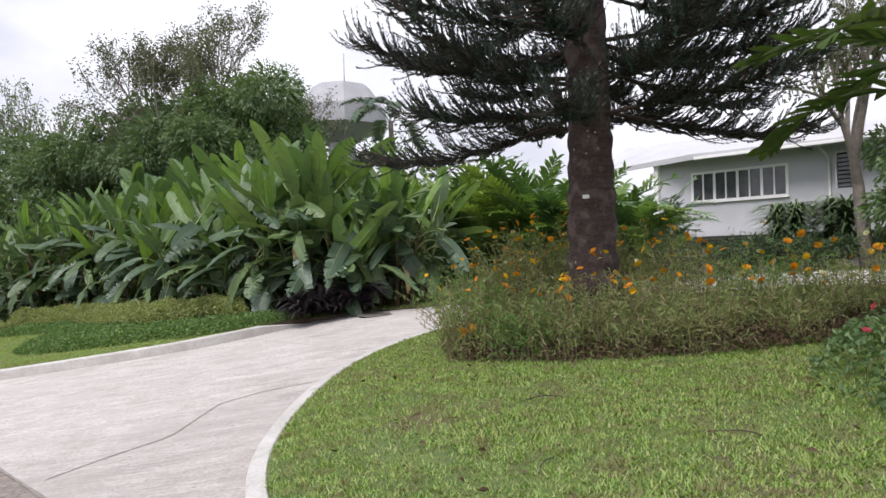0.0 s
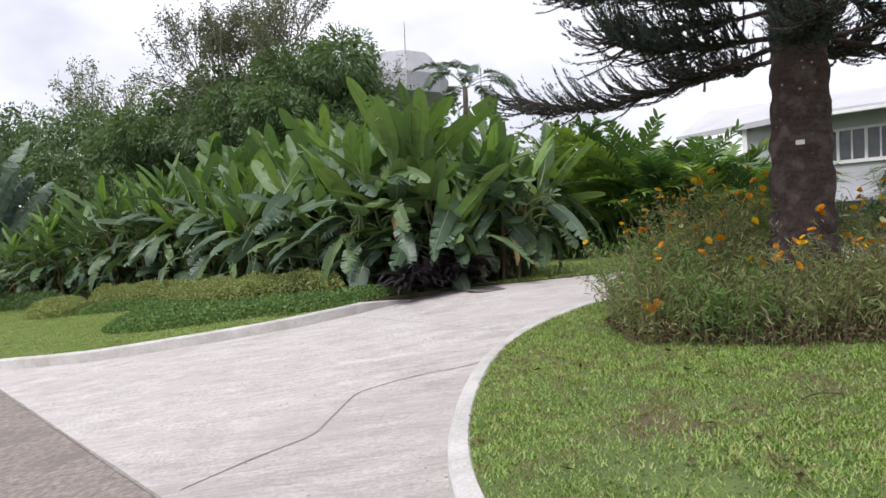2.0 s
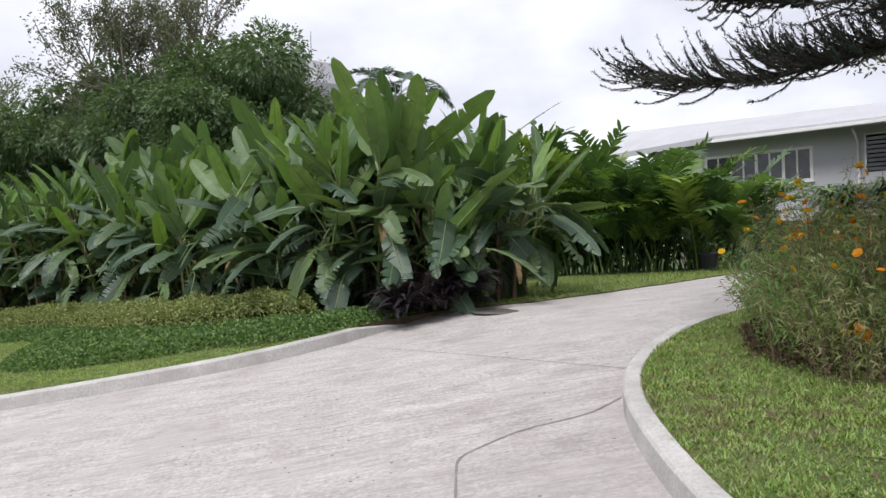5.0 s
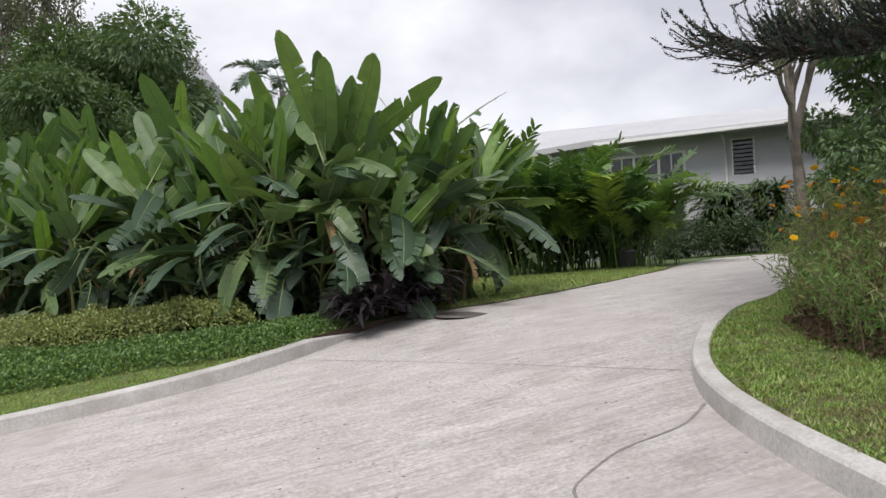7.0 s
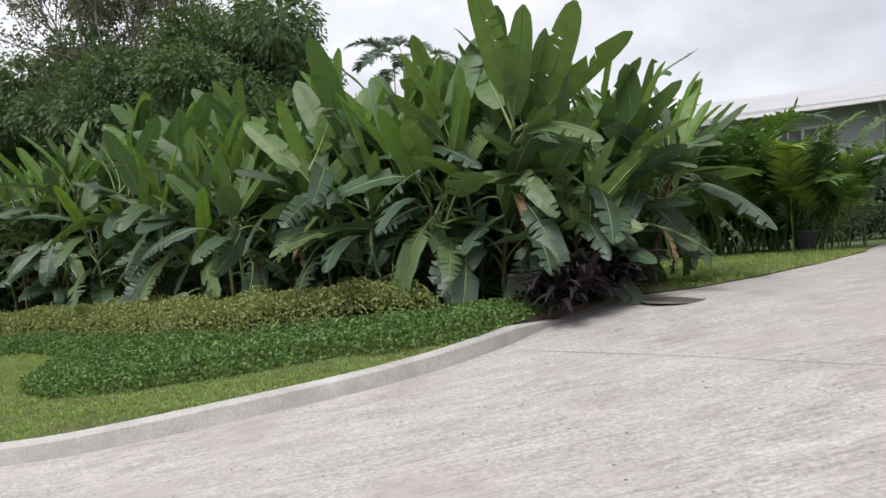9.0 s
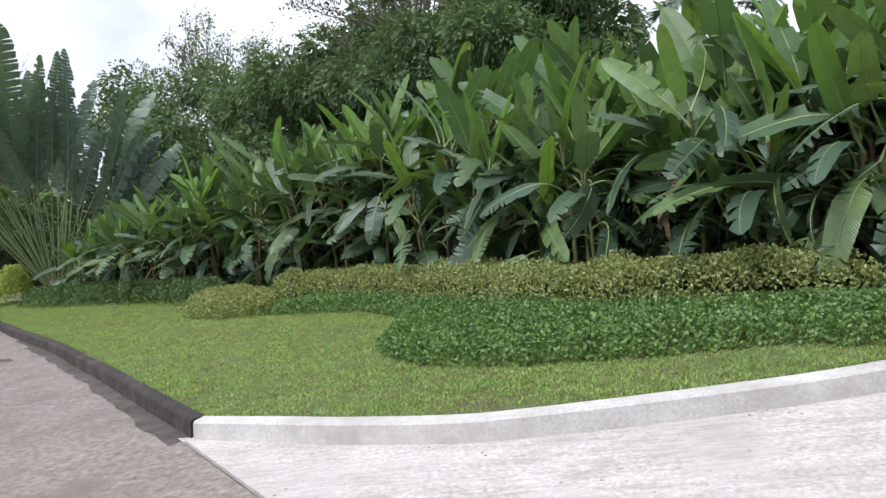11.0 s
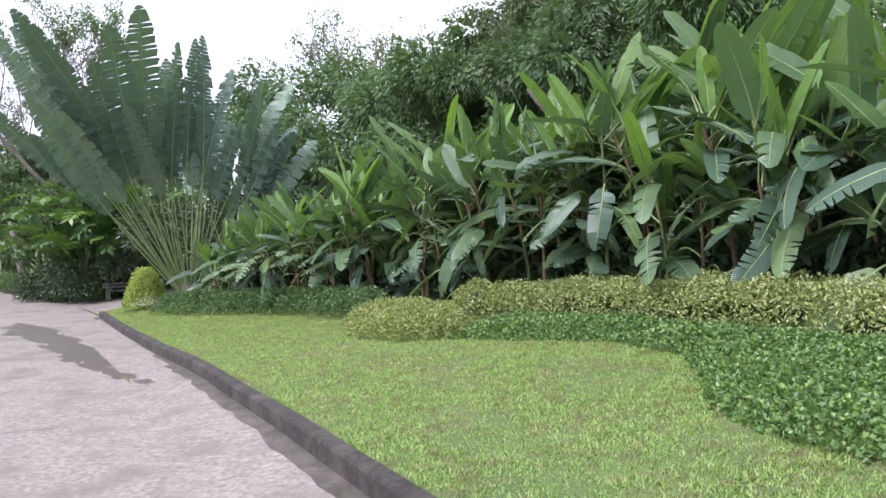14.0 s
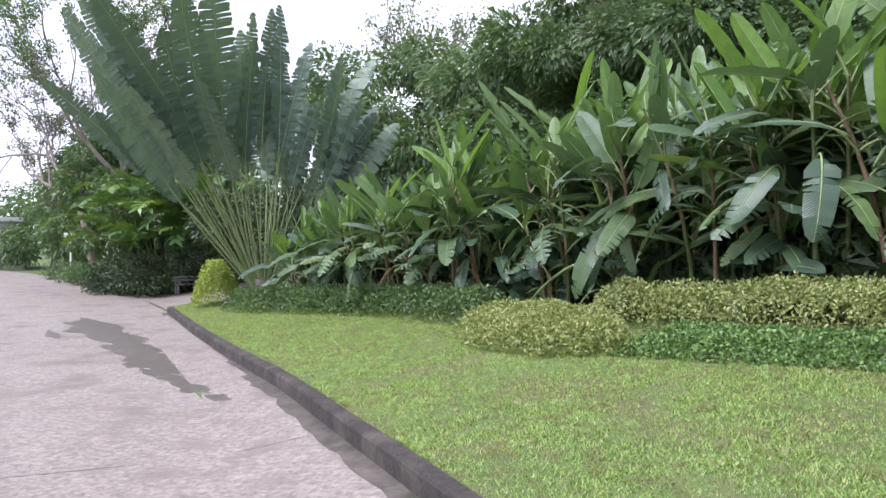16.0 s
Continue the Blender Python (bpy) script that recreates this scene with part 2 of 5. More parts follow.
M["ginger_leaf"] = leafy("ginger_leaf", [(0.02, 0.042, 0.018), (0.032, 0.062, 0.02), (0.06, 0.105, 0.026), (0.15, 0.20, 0.04)], 0.3, 0.42, "object", 0.6, gain=2.9)
M["dark_frond"] = leafy("dark_frond", [(0.02, 0.04, 0.012), (0.05, 0.08, 0.02)], 0.4, 0.3, "object")
M["needle"] = leafy("needle", [(0.010, 0.022, 0.018), (0.02, 0.036, 0.026), (0.036, 0.056, 0.036)], 0.5, 0.15, gain=1.6)
M["cover"] = leafy("cover", [(0.022, 0.044, 0.016), (0.05, 0.096, 0.026), (0.095, 0.155, 0.042), (0.165, 0.225, 0.065)], 0.5, 0.28, gain=2.3)
M["variegated"] = leafy("variegated", [(0.06, 0.10, 0.025), (0.16, 0.20, 0.06), (0.30, 0.31, 0.12), (0.38, 0.37, 0.2)], 0.5, 0.3, gain=1.75)
M["gold_leaf"] = leafy("gold_leaf", [(0.15, 0.20, 0.045), (0.27, 0.30, 0.075)], 0.5, 0.3)
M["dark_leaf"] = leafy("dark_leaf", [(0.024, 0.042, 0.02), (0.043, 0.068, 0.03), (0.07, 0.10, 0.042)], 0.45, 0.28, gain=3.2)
# Dark leaf tone; under the heliconias and palm hedge it stands in for shade.
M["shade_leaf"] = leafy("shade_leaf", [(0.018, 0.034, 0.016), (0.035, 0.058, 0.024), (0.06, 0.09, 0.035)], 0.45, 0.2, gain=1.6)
M["mid_leaf"] = leafy("mid_leaf", [(0.032, 0.056, 0.024), (0.055, 0.092, 0.034), (0.092, 0.135, 0.045)], 0.45, 0.3, gain=2.4)
M["sparse_leaf"] = leafy("sparse_leaf", [(0.045, 0.05, 0.025), (0.065, 0.08, 0.04), (0.09, 0.085, 0.05)], 0.6, 0.25)
M["purple_leaf"] = leafy("purple_leaf", [(0.014, 0.012, 0.014), (0.028, 0.022, 0.027), (0.05, 0.038, 0.044)], 0.35, 0.12, "object", gain=1.3)
M["feather"] = leafy("feather", [(0.075, 0.07, 0.035), (0.07, 0.12, 0.03), (0.12, 0.15, 0.05), (0.17, 0.15, 0.085), (0.21, 0.16, 0.105)], 0.6, 0.4, gain=2.4)
M["wiry"] = mottled("wiry", (0.085, 0.055, 0.038), (0.21, 0.15, 0.10), 5.0, 0.8, 0.003, 40)
M["green_feather"] = leafy("green_feather", [(0.05, 0.10, 0.028), (0.08, 0.15, 0.036), (0.12, 0.20, 0.05), (0.15, 0.17, 0.07)], 0.6, 0.4, gain=2.1)
M["litter"] = leafy("litter", [(0.07, 0.042, 0.028), (0.14, 0.085, 0.05), (0.10, 0.10, 0.045)], 0.9, 0.1, gain=1.0)
for nm, col in (("orange_petal", (0.95, 0.38, 0.008)), ("yellow_petal", (0.95, 0.58, 0.012)), ("cream_petal", (0.8, 0.78, 0.45)), ("pink_petal", (0.55, 0.06, 0.10))):
    M[nm] = leafy(nm, [tuple(0.85 * v for v in col), col], 0.6, 0.35, "object", 0.3, None, 1.0)
gm, gt, gb = shader("dark_glass", 0.08)
gb.inputs["Base Color"].default_value = (0.05, 0.055, 0.06, 1)
gt.links.new(ramp(gt, noise_fac(gt, 2.0), [(0.3, (0.04, 0.045, 0.05)), (0.7, (0.10, 0.105, 0.11))]), gb.inputs["Base Color"])
M["dark_glass"] = gm


# ---- mesh helpers ----
def mesh_np(name, verts, faces, material, smooth_faces=False):
    """A mesh from arrays of corners and of faces of one size."""
    verts, faces = np.asarray(verts, np.float32), np.asarray(faces, np.int32)
    me = bpy.data.meshes.new(name)
    k, size = faces.shape
    me.vertices.add(len(verts))
    me.vertices.foreach_set("co", verts.ravel())
    me.loops.add(k * size)
    me.loops.foreach_set("vertex_index", faces.ravel())
    me.polygons.add(k)
    me.polygons.foreach_set("loop_start", np.arange(0, k * size, size, dtype=np.int32))
    me.polygons.foreach_set("use_smooth", np.full(k, smooth_faces))
    me.update(calc_edges=True)
    me.validate()
    me.materials.append(material)
    return me


def mesh_bm(name, bm, material, smooth_faces=False):
    me = bpy.data.meshes.new(name)
    bmesh.ops.recalc_face_normals(bm, faces=bm.faces)
    for f in bm.faces:
        f.smooth = smooth_faces
    bm.to_mesh(me)
    bm.free()
    me.materials.append(material)
    return me


def part(name, data, parent, label="", m=None):
    ob = new(name, data)
    ob.parent = parent
    if m is not None:
        ob.matrix_basis = m
    if label:
        ob["label"] = label
    return ob


def thing(name, m, label, category, group="", kind="", data=None):
    ob = new(name, data)
    ob.matrix_basis = m
    return tagged(ob, label, category, group, kind)


def box(bm, x0, x1, y0, y1, z0, z1, bevel=0.0):
    r = bmesh.ops.create_cube(bm, size=1)
    for v in r["verts"]:
        v.co = Vector((x0 + (v.co.x + 0.5) * (x1 - x0), y0 + (v.co.y + 0.5) * (y1 - y0), z0 + (v.co.z + 0.5) * (z1 - z0)))
    if bevel:
        edges = list({e for v in r["verts"] for e in v.link_edges})
        bmesh.ops.bevel(bm, geom=edges, offset=bevel, segments=2, affect="EDGES")


def tube(points, radii, sides=8):
    """Corners and quads of a tapered tube along points."""
    p = np.array([tuple(v) for v in points], float)
    d = np.gradient(p, axis=0)
    d /= np.linalg.norm(d, axis=1)[:, None] + 1e-9
    ref = np.where(np.abs(d[:, 2:3]) > 0.9, [[1.0, 0, 0]], [[0, 0, 1.0]])
    a = np.cross(d, ref)
    a /= np.linalg.norm(a, axis=1)[:, None] + 1e-9
    b = np.cross(d, a)
    ang = np.linspace(0, 2 * np.pi, sides, endpoint=False)
    r = np.broadcast_to(np.asarray(radii, float), (len(p),))
    v = p[:, None] + r[:, None, None] * (np.cos(ang)[None, :, None] * a[:, None] + np.sin(ang)[None, :, None] * b[:, None])
    i = np.arange(len(p) - 1)[:, None] * sides
    j = np.arange(sides)[None]
    k = (j + 1) % sides
    f = np.stack([i + j, i + k, i + sides + k, i + sides + j], -1).reshape(-1, 4)
    return v.reshape(-1, 3), f


def join(pieces):
    """Joins (corners, faces) pairs of one face size."""
    vs, fs, o = [], [], 0
    for v, f in pieces:
        vs.append(v)
        fs.append(f + o)
        o += len(v)
    return np.concatenate(vs), np.concatenate(fs)


def unit(a):
    return a / (np.linalg.norm(a, axis=-1, keepdims=True) + 1e-9)


def leaf_cloud(pos, way, length, width, rng, fold=0.25, droop=0.2):
    """Folded diamond leaves from pos along way (arrays): four corners and two triangles each."""
    k = len(pos)
    way = unit(way + rng.normal(0, 0.25, (k, 3)))
    side = unit(np.cross(way, rng.normal(0, 1, (k, 3))))
    up = np.cross(side, way)
    ln = (np.broadcast_to(length, (k,)) * rng.uniform(0.7, 1.25, k))[:, None]
    wd = (np.broadcast_to(width, (k,)) * rng.uniform(0.75, 1.2, k))[:, None]
    mid = pos + way * ln * 0.45
    tipp = pos + way * ln - np.array([0, 0, 1.0]) * ln * droop
    v = np.stack([pos, mid + side * wd * 0.5 + up * wd * fold, tipp, mid - side * wd * 0.5 + up * wd * fold], 1).reshape(-1, 3)
    i = np.arange(k)[:, None] * 4
    f = np.concatenate([i + [[0, 1, 2]], i + [[0, 2, 3]]], 1).reshape(-1, 3)
    return v, f


def blades(pos, rng, height, width, lean=0.5):
    """Grass: one triangle each."""
    k = len(pos)
    a = rng.uniform(0, 2 * np.pi, k)
    h = (height * rng.uniform(0.5, 1.3, k))[:, None]
    d = np.stack([np.cos(a), np.sin(a), np.zeros(k)], 1)
    g = np.stack([-np.sin(a), np.cos(a), np.zeros(k)], 1)
    tipp = pos + np.array([0, 0, 1.0]) * h + d * h * rng.uniform(0, 2 * lean, k)[:, None]
    v = np.stack([pos - g * width / 2, pos + g * width / 2, tipp], 1).reshape(-1, 3)
    return v, np.arange(3 * k).reshape(-1, 3)


def on_land(q, off):
    x, y = xy(q[:, 0], q[:, 1])
    return np.stack([x, y, ground_z(q[:, 0], q[:, 1]) + off], 1)


def sheet(name, left, right, rows, off, material, uneven=0.0):
    """A surface on the land between two plan lines of equal count."""
    k = np.linspace(0, 1, rows)[:, None, None]
    q = left[None] * (1 - k) + right[None] * k
    c = len(left)
    flat = q.reshape(-1, 2)
    o = off(flat[:, 1]) if callable(off) else off
    v = on_land(flat, o)
    if uneven:
        v[:, 2] += [uneven * noise.noise((x * 1.3, y * 1.3, 0.0)) for x, y, _ in v]
    i = (np.arange(rows - 1)[:, None] * c + np.arange(c - 1)[None]).reshape(-1, 1)
    f = i + np.array([[0, 1, c + 1, c]])
    me = mesh_np(name, v, f, material, True)
    me.flip_normals() if me.polygons[0].normal.z < 0 else None
    return new(name, me)


# ---- land, road, driveway, kerbs ----
steps = np.r_[-900, -400, -200, -100, -60, np.arange(-40, 80, 2.0), 100, 160, 300, 500, 900]
gs, gn = np.meshgrid(steps, steps)
gq = np.c_[gs.ravel(), gn.ravel()]
gv = on_land(gq, -0.05)
gc = len(steps)
gi = (np.arange(gc - 1)[:, None] * gc + np.arange(gc - 1)[None]).reshape(-1, 1)
land = new("ground", mesh_np("ground", gv, gi + np.array([[0, gc, gc + 1, 1]]), M["far_grass"], True))
tagged(land, "grassy garden land sloping up from the road", "ground", kind="structure")

ROAD_KERB = [(36.0, 0.45), (31, 0.8), (27, 1.15), (24, 1.45), (20, 1.6), (18, 1.62), (15.95, 1.66)]
DRIVE_KERB_L = [(15.9, 1.66), (14.65, 2.28), (13.7, 2.87), (13.05, 3.55), (12.6, 4.1), (12.15, 4.65), (11.7, 5.4), (11.45, 6.2), (11.36, 7.27)]
DRIVE_EDGE_L = [(11.36, 7.27), (11.16, 8.6), (10.45, 9.35), (9.95, 10.5), (9.5, 12.2), (9.15, 14.6)]
DRIVE_KERB_R = [(-20, 1.6), (1.0, 1.6), (2.6, 1.66), (3.6, 1.95), (4.42, 2.37), (4.9, 2.72), (5.6, 3.4), (6.15, 4.05), (6.65, 4.75), (6.93, 5.35), (7.05, 6.0), (7.03, 6.7)]
DRIVE_EDGE_R = [(7.03, 6.7), (6.94, 7.54), (6.69, 8.77), (6.54, 9.78), (6.0, 11.4), (4.4, 12.5), (-16, 12.6)]

road_r = spread([(-60, 1.54), (15.98, 1.54), (17, 1.62), (20, 1.6), (24, 1.45), (27, 1.15), (31, 0.8), (36, 0.45), (42, -0.4), (51, -2.7), (61, -6), (80, -15)], 90)
road_l = spread([(-60, -6), (20, -6), (36, -7), (50, -10.5), (60, -15), (78, -26)], 90)
tagged(sheet("road", road_r, road_l, 10, 0.0, M["old_concrete"]), "old stained grey concrete road", "road", kind="structure")
tagged(sheet("pavement", spread([(36.4, 0.5), (37.2, 5.0)], 8), spread([(43.0, -0.6), (42.0, 5.0)], 8), 8, 0.004, M["old_concrete"]), "old concrete side drive joining the road", "road", kind="structure")
dl = spread([(16.0, 1.54)] + DRIVE_KERB_L + DRIVE_EDGE_L[1:-1] + [(9.4, 13.0)], 60) + [0.07, 0.0]
dr = spread([(0.8, 1.54)] + DRIVE_KERB_R[2:] + DRIVE_EDGE_R[1:5] + [(4.6, 13.0)], 60) + [-0.09, 0.02]
tagged(sheet("driveway", dl, dr, 26, 0.005, M["new_concrete"]), "pale broom-finished concrete driveway", "driveway", kind="structure")
tagged(sheet("forecourt", spread([(9.4, 13.0), (9.0, 19.5)], 10), spread([(-16, 13.0), (-16, 19.5)], 10), 20, 0.005, M["new_concrete"]), "pale concrete forecourt before the house", "driveway", kind="structure")


def kerb(name, line, count, side, material, label, height=0.165, taper=False):
    """A cast kerb swept along a plan line; side: +1 or -1, towards the lawn."""
    p = smooth(line, count)
    d = np.gradient(p, axis=0)
    d = unit(d)
    nrm = np.c_[-d[:, 1], d[:, 0]] * side
    p = p - nrm * 0.045
    prof = [(0.0, -0.1), (0.0, height - 0.018), (0.014, height), (0.125, height + 0.004), (0.14, height - 0.012), (0.14, -0.1)]
    wob = np.array([noise.noise((float(a) * 0.9, float(b) * 0.9, 3.0)) for a, b in p])
    fade = np.clip((count - np.arange(count)) / (0.13 * count), 0.12, 1) if taper else np.ones(count)
    v = np.stack([on_land(p + nrm * o, z * fade + 0.008 * wob) if z > 0 else on_land(p + nrm * o, z) for o, z in prof], 1).reshape(-1, 3)
    k = len(prof)
    i = (np.arange(count - 1)[:, None] * k + np.arange(k - 1)[None]).reshape(-1, 1)
    faces = np.concatenate([i + np.array([[0, 1, k + 1, k]]), [[0, 1, 4, 5], [1, 2, 3, 4]], (count - 1) * k + np.array([[5, 4, 1, 0], [4, 3, 2, 1]])])
    ob = new(name, mesh_np(name, v, faces, material))
    return tagged(ob, label, "kerb", kind="structure"), p + nrm * 0.13, p + nrm * 0.135


_, lawn_a, edge_a = kerb("kerb_road", ROAD_KERB, 80, -1, M["kerb_old"], "old dark mossy concrete road kerb")
_, lawn_b, edge_b = kerb("kerb_drive_left", DRIVE_KERB_L, 60, -1, M["kerb_new"], "pale concrete kerb curving into the driveway", taper=True)
_, lawn_c, edge_c = kerb("kerb_drive_right", DRIVE_KERB_R, 140, 1, M["kerb_new"], "pale concrete kerb round the lawn by the driveway")

front = np.concatenate([lawn_a, lawn_b[1:], np.array(DRIVE_EDGE_L[1:])])
front = spread(front, 150)
back = spread([(36.5, 12), (26, 13), (20, 15), (16, 17.5), (12, 18), (9.2, 16.5)], 150)
tagged(sheet("lawn_left", front, back, 40, lawn_off, M["turf"], 0.012), "mown green lawn beside the road and driveway", "lawn", kind="structure")
rfront = spread(np.concatenate([lawn_c, np.array(DRIVE_EDGE_R[1:6])]), 120)
rback = spread([(-20, 12.6), (4.3, 12.6)], 120)
tagged(sheet("lawn_right", rfront, rback, 40, lawn_off, M["turf"], 0.012), "mown green lawn under the pine tree", "lawn", kind="structure")


def skirt(name, line, label):
    """The low earth face under a lawn edge that has no kerb."""
    p = spread(line, 40)
    v = np.concatenate([on_land(p, lawn_off(p[:, 1]) - 0.002), on_land(p, -0.06)])
    i = np.arange(39)[:, None]
    return tagged(new(name, mesh_np(name, v, i + np.array([[0, 1, 41, 40]]), M["soil"])), label, "lawn edge", kind="structure")


skirt("lawn_edge_left", [tuple(q) for q in lawn_b[-12:]] + DRIVE_EDGE_L[1:], "bare earth edge of the far lawn")
skirt("lawn_edge_right", [tuple(lawn_c[-1])] + DRIVE_EDGE_R[1:6], "bare earth edge of the pine lawn")


def strip(name, line, width, off, material, label):
    p = smooth(line, 60)
    d = unit(np.gradient(p, axis=0))
    g = np.c_[-d[:, 1], d[:, 0]] * width / 2
    w = np.array([0.6 + 0.8 * abs(noise.noise((i * 0.37, 1.0, 2.0))) for i in range(60)])[:, None]
    ob = sheet(name, p + g * w, p - g * w, 2, off, material)
    return tagged(ob, label, "joint", kind="structure")


M["joint"] = mottled("joint", (0.14, 0.125, 0.112), (0.30, 0.275, 0.25), 9.0, 0.9, 0.004, 50)
M["wet"] = mottled("wet", (0.07, 0.06, 0.052), (0.145, 0.123, 0.108), 4.0, 0.35, 0.003, 60)
strip("drive_joint", [(11.3, 6.1), (9.5, 6.0), (7.1, 5.75)], 0.009, 0.009, M["joint"], "dark joint across the driveway slab")
strip("drive_joint", [(6.52, 1.68), (6.59, 2.24), (6.58, 2.74), (7.28, 3.59), (7.17, 4.14), (6.85, 4.6), (6.8, 5.0)], 0.024, 0.009, M["joint"], "curved crack in the driveway slab")
strip("drive_joint", [(15.9, 1.55), (8, 1.545), (1.2, 1.54)], 0.035, 0.009, M["joint"], "rough seam between road and driveway")
for s_j in (13.2, 17.4, 21.8, 26.3, 31.0):
    strip("road_joint", [(s_j, 1.4 if s_j < 24 else 0.8), (s_j + 0.1, -1.2), (s_j + 0.2, -6.0)], 0.02, 0.004, M["joint"], "worn joint across the road slab")
strip("road_joint", [(13, -2.4), (24, -2.4), (36, -3.0), (48, -5.6), (58, -9.5)], 0.03, 0.004, M["joint"], "worn joint along the road centre")


gk = smooth(ROAD_KERB, 80)
gd = unit(np.gradient(gk, axis=0))
gg = np.c_[-gd[:, 1], gd[:, 0]]
gw = np.array([0.22 + 0.06 * noise.noise((i * 0.31, 4.0, 1.0)) + 0.09 * noise.noise((i * 1.7, 9.0, 1.0)) for i in range(80)])[:, None]
tagged(sheet("gutter", gk - gg * 0.01, gk + gg * gw, 3, 0.004, M["gutter"]), "dark dirty gutter along the old kerb", "gutter", kind="structure")


# wet patches and grime by the kerb
def blot(name, s, n, rs, rn, turn, material, off, label, seed):
    a = np.linspace(0, 2 * np.pi, 120, endpoint=False)
    r = np.array([1 + 0.5 * noise.noise((math.cos(t) * 2 + seed, math.sin(t) * 2, seed)) + 0.35 * noise.noise((math.cos(t) * 7 + seed, math.sin(t) * 7, seed)) + 0.2 * noise.noise((math.cos(t) * 19, math.sin(t) * 19, seed)) for t in a])
    c, d = np.cos(turn), np.sin(turn)
    x, y = rs * r * np.cos(a), rn * r * np.sin(a)
    q = np.r_[[(s, n)], np.c_[s + x * c - y * d, n + x * d + y * c]]
    i = np.arange(120)
    ob = new(name, mesh_np(name, on_land(q, off), np.c_[np.zeros(120, int), 1 + i, 1 + (i + 1) % 120], material))
    return tagged(ob, label, "stain", kind="structure")


for i, (s, n, a, b) in enumerate([(33.4, -1.2, 1.9, 0.5), (31.2, -0.65, 1.5, 0.42), (29.4, -0.3, 1.2, 0.36), (27.9, -0.02, 1.0, 0.34), (26.5, 0.22, 0.7, 0.24), (25.4, 0.45, 0.6, 0.16), (24.3, 0.72, 0.3, 0.09), (32.2, -1.9, 0.7, 0.12), (23.2, 0.4, 0.12, 0.05)]):
    blot("wet_patch", s, n, a, b, -0.22, M["wet"], 0.003, "dark damp patch on the concrete road", i * 3.1)
bm = bmesh.new()
bmesh.ops.create_cone(bm, cap_ends=True, segments=40, radius1=0.37, radius2=0.36, depth=0.02)
cover = thing("manhole_cover", Matrix.Translation(place(10.38, 8.21, 0.012)), "round rusty iron manhole cover set in the driveway edge", "manhole cover", data=mesh_bm("manhole_cover", bm, M["iron"]))


# ---- grass ----
def grass_field(name, poly, density, height, width, seed, label, material="grass", worn=0.5):
    rng = np.random.default_rng(seed)
    q = scatter(poly, density, rng)
    bare = np.array([noise.noise((a * 0.75, e * 0.75, seed)) + 0.5 * noise.noise((a * 3.1, e * 3.1, seed)) for a, e in q])
    q = q[rng.random(len(q)) < np.clip(1.15 - 1.5 * np.maximum(bare - worn, 0), 0.3, 1)]
    tall = height * np.array([max(0.6, 1.0 + 0.5 * noise.noise((a * 5.0, e * 5.0, 2.0)) + 0.4 * noise.noise((a * 19.0, e * 19.0, 7.0))) for a, e in q])
    v, f = blades(on_land(q, lawn_off(q[:, 1]) - 0.005), rng, tall, width * rng.uniform(0.6, 1.35, (len(q), 1)), 1.0)
    ob = new(name, mesh_np(name, v, f, M[material]))
    return tagged(ob, label, "grass", kind="stuff")


LAWN_L_NEAR = [tuple(p) for p in edge_a[::8]] + [tuple(p) for p in edge_b[::4]] + [(11.5, 8.0), (13.5, 6.2), (17, 5.2), (20, 5.6), (24, 5.2), (30, 3.6), (36, 1.4)]
LAWN_R_NEAR = [(-1.2, 1.75), (1.0, 1.75)] + [tuple(p) for p in edge_c[100::2]] + [(6.85, 7.6), (6.4, 9.8), (5.0, 11.0), (1.0, 8.5), (-1.2, 7.0)]
LAWN_FAR = [(11.1, 8.7), (10.4, 9.45), (9.9, 10.6), (9.45, 12.2), (9.1, 14.8), (10, 16.2), (14, 16), (13, 9.5)]
grass_field("grass_left", LAWN_L_NEAR, 6200, 0.026, 0.0095, 11, "short mown bright green lawn grass")
grass_field("grass_right", LAWN_R_NEAR, 5600, 0.03, 0.0125, 12, "short mown green lawn grass with worn brown patches", worn=0.12)
grass_field("grass_far", LAWN_FAR, 1200, 0.045, 0.012, 13, "short mown lawn grass by the hedge")


